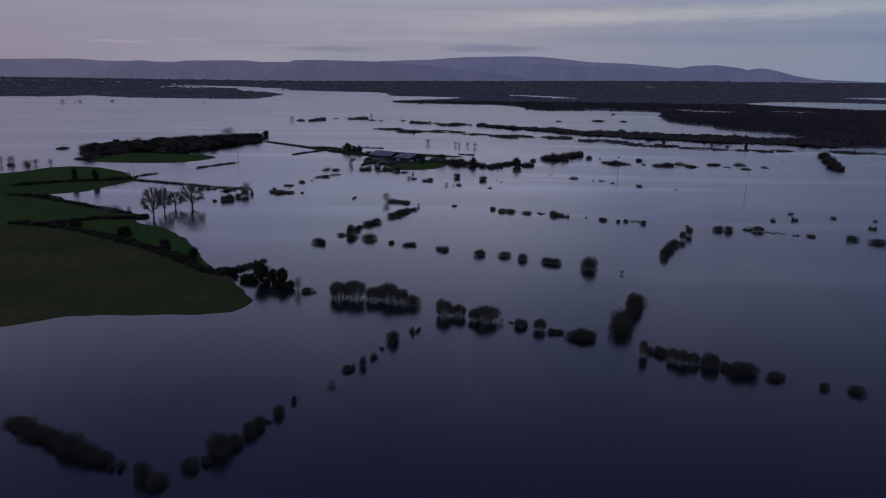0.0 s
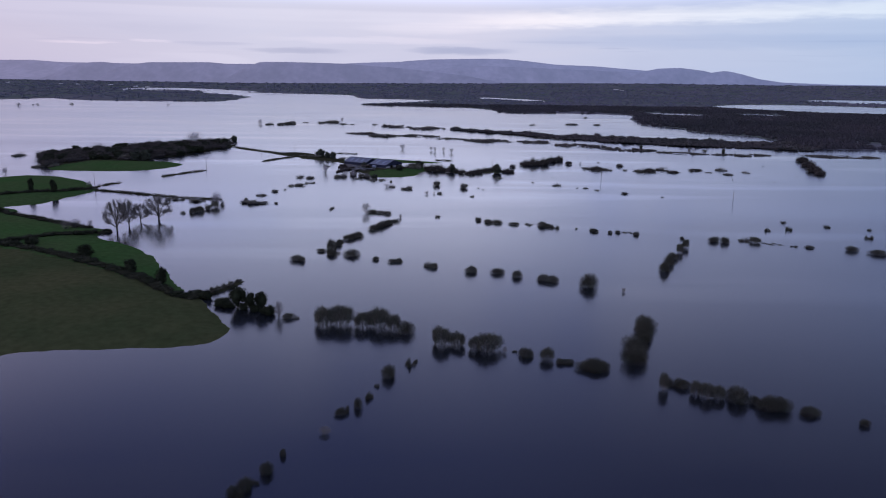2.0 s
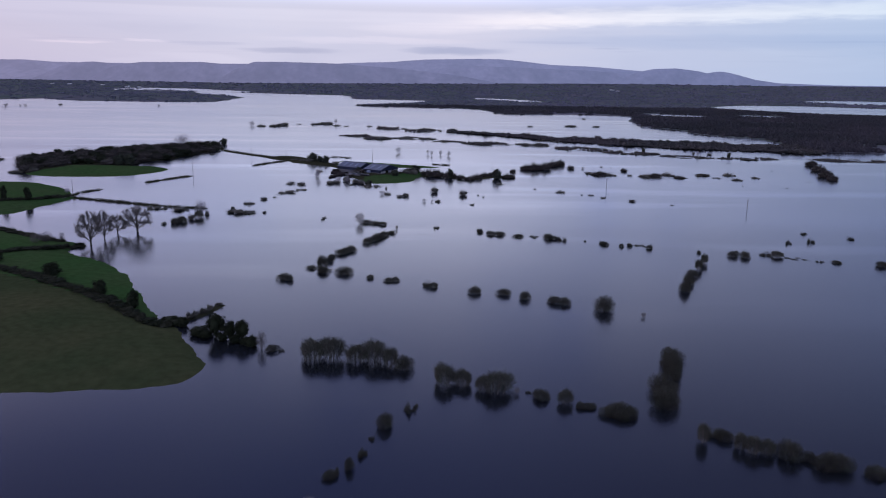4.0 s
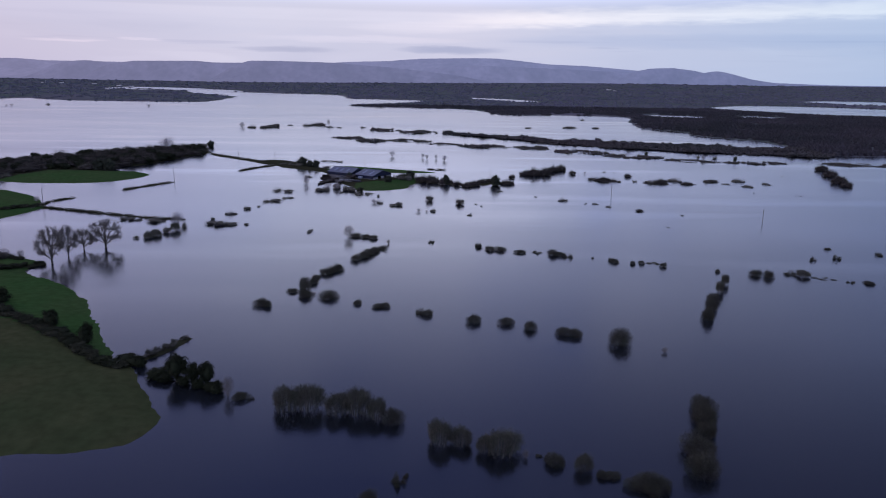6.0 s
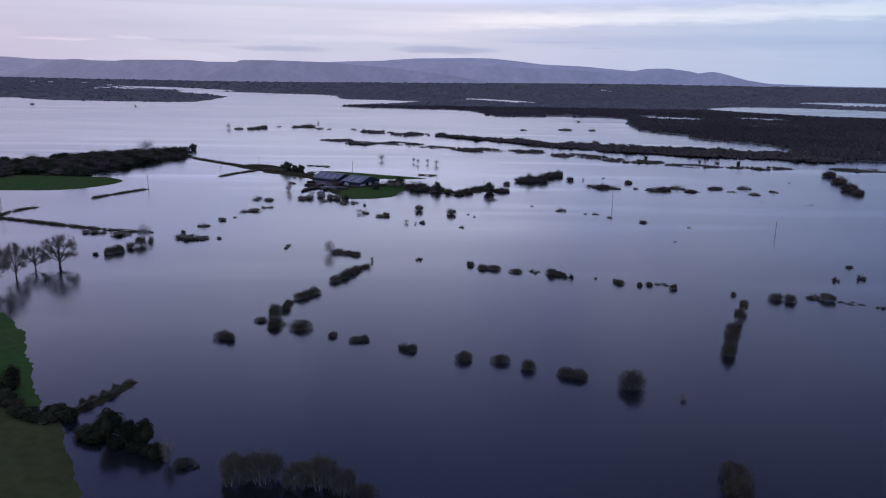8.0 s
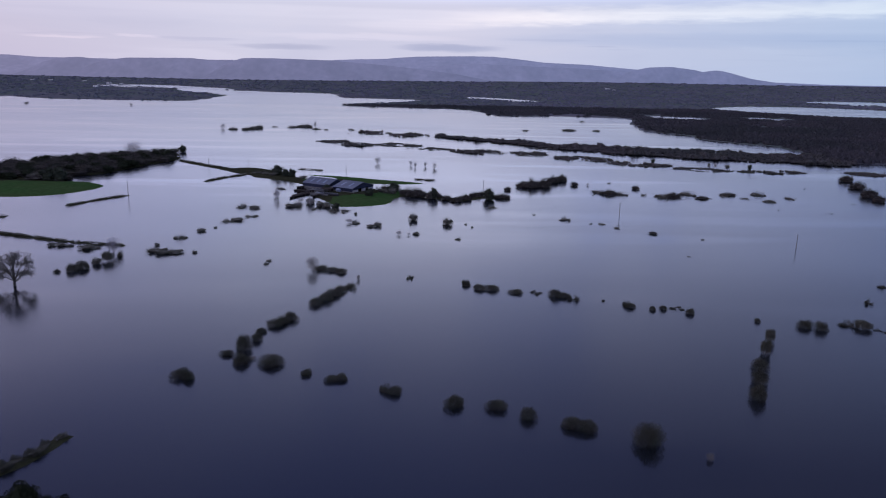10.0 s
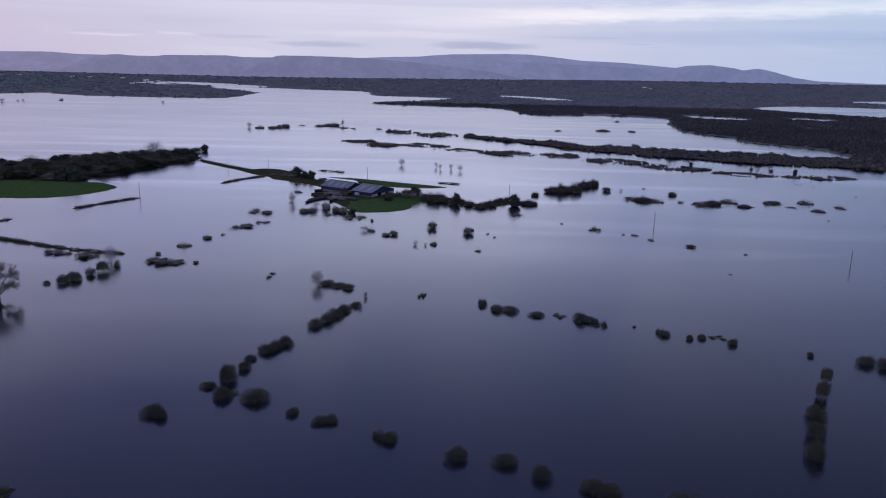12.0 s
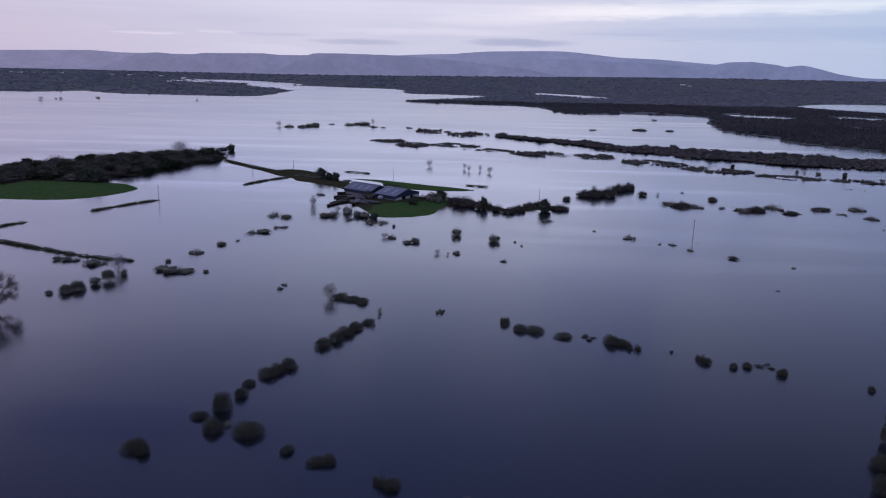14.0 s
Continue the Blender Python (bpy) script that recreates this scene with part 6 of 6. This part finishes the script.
def far_house(at, turn, size, label):
    """A small farmhouse across the water: walls, roof, chimney and windows."""
    w, d, h = size
    ob = thing("farmhouse", at, label, "house", "far houses", turn)
    bm = bmesh.new()
    box(bm, (-w / 2, -d / 2, -0.3), (w / 2, d / 2, h))
    vs = [bm.verts.new(c) for c in ((-w / 2, -d / 2, h), (-w / 2, d / 2, h), (-w / 2, 0, h + d * 0.42), (w / 2, -d / 2, h), (w / 2, d / 2, h), (w / 2, 0, h + d * 0.42))]
    bm.faces.new((vs[0], vs[1], vs[2]))
    bm.faces.new((vs[3], vs[5], vs[4]))
    wall = part("wall", bm, CREAM, ob)
    for s in (-1, 1):
        bm = bmesh.new()
        vs = [bm.verts.new((x, y, z + dz)) for dz in (0.05, 0.3) for x, y, z in ((-w / 2 - 0.2, s * (d / 2 + 0.25), h - 0.2), (w / 2 + 0.2, s * (d / 2 + 0.25), h - 0.2), (w / 2 + 0.2, 0, h + d * 0.42), (-w / 2 - 0.2, 0, h + d * 0.42))]
        for q in ((0, 1, 2, 3), (4, 5, 6, 7), (0, 1, 5, 4), (1, 2, 6, 5), (2, 3, 7, 6), (3, 0, 4, 7)):
            bm.faces.new([vs[j] for j in q])
        bmesh.ops.recalc_face_normals(bm, faces=bm.faces)
        part("roof", bm, SLATE, ob)
    for x in (-w / 2 + 0.6, w / 2 - 0.6):
        bm = bmesh.new()
        box(bm, (x - 0.45, -0.35, h + d * 0.3), (x + 0.45, 0.35, h + d * 0.42 + 1.1), bevel=0.04)
        part("chimney", bm, CONCRETE, ob)
    for i in range(4):
        bm = bmesh.new()
        x = -w / 2 + (i + 0.5) * w / 4
        box(bm, (x - 0.5, -d / 2 - 0.05, 0.9), (x + 0.5, -d / 2 + 0.03, 2.1))
        part("window", bm, DARK_IN, ob, "dark window")
    return ob


for x, y, turn, w in FAR_HOUSES:
    P = np.array([(x, y)])
    far_house((x, y, max(float(land_height(P)[0][0]), 0.3) + 1.5), turn, (w, w * 0.5, 3.6), "white-walled farmhouse with a dark roof among trees")
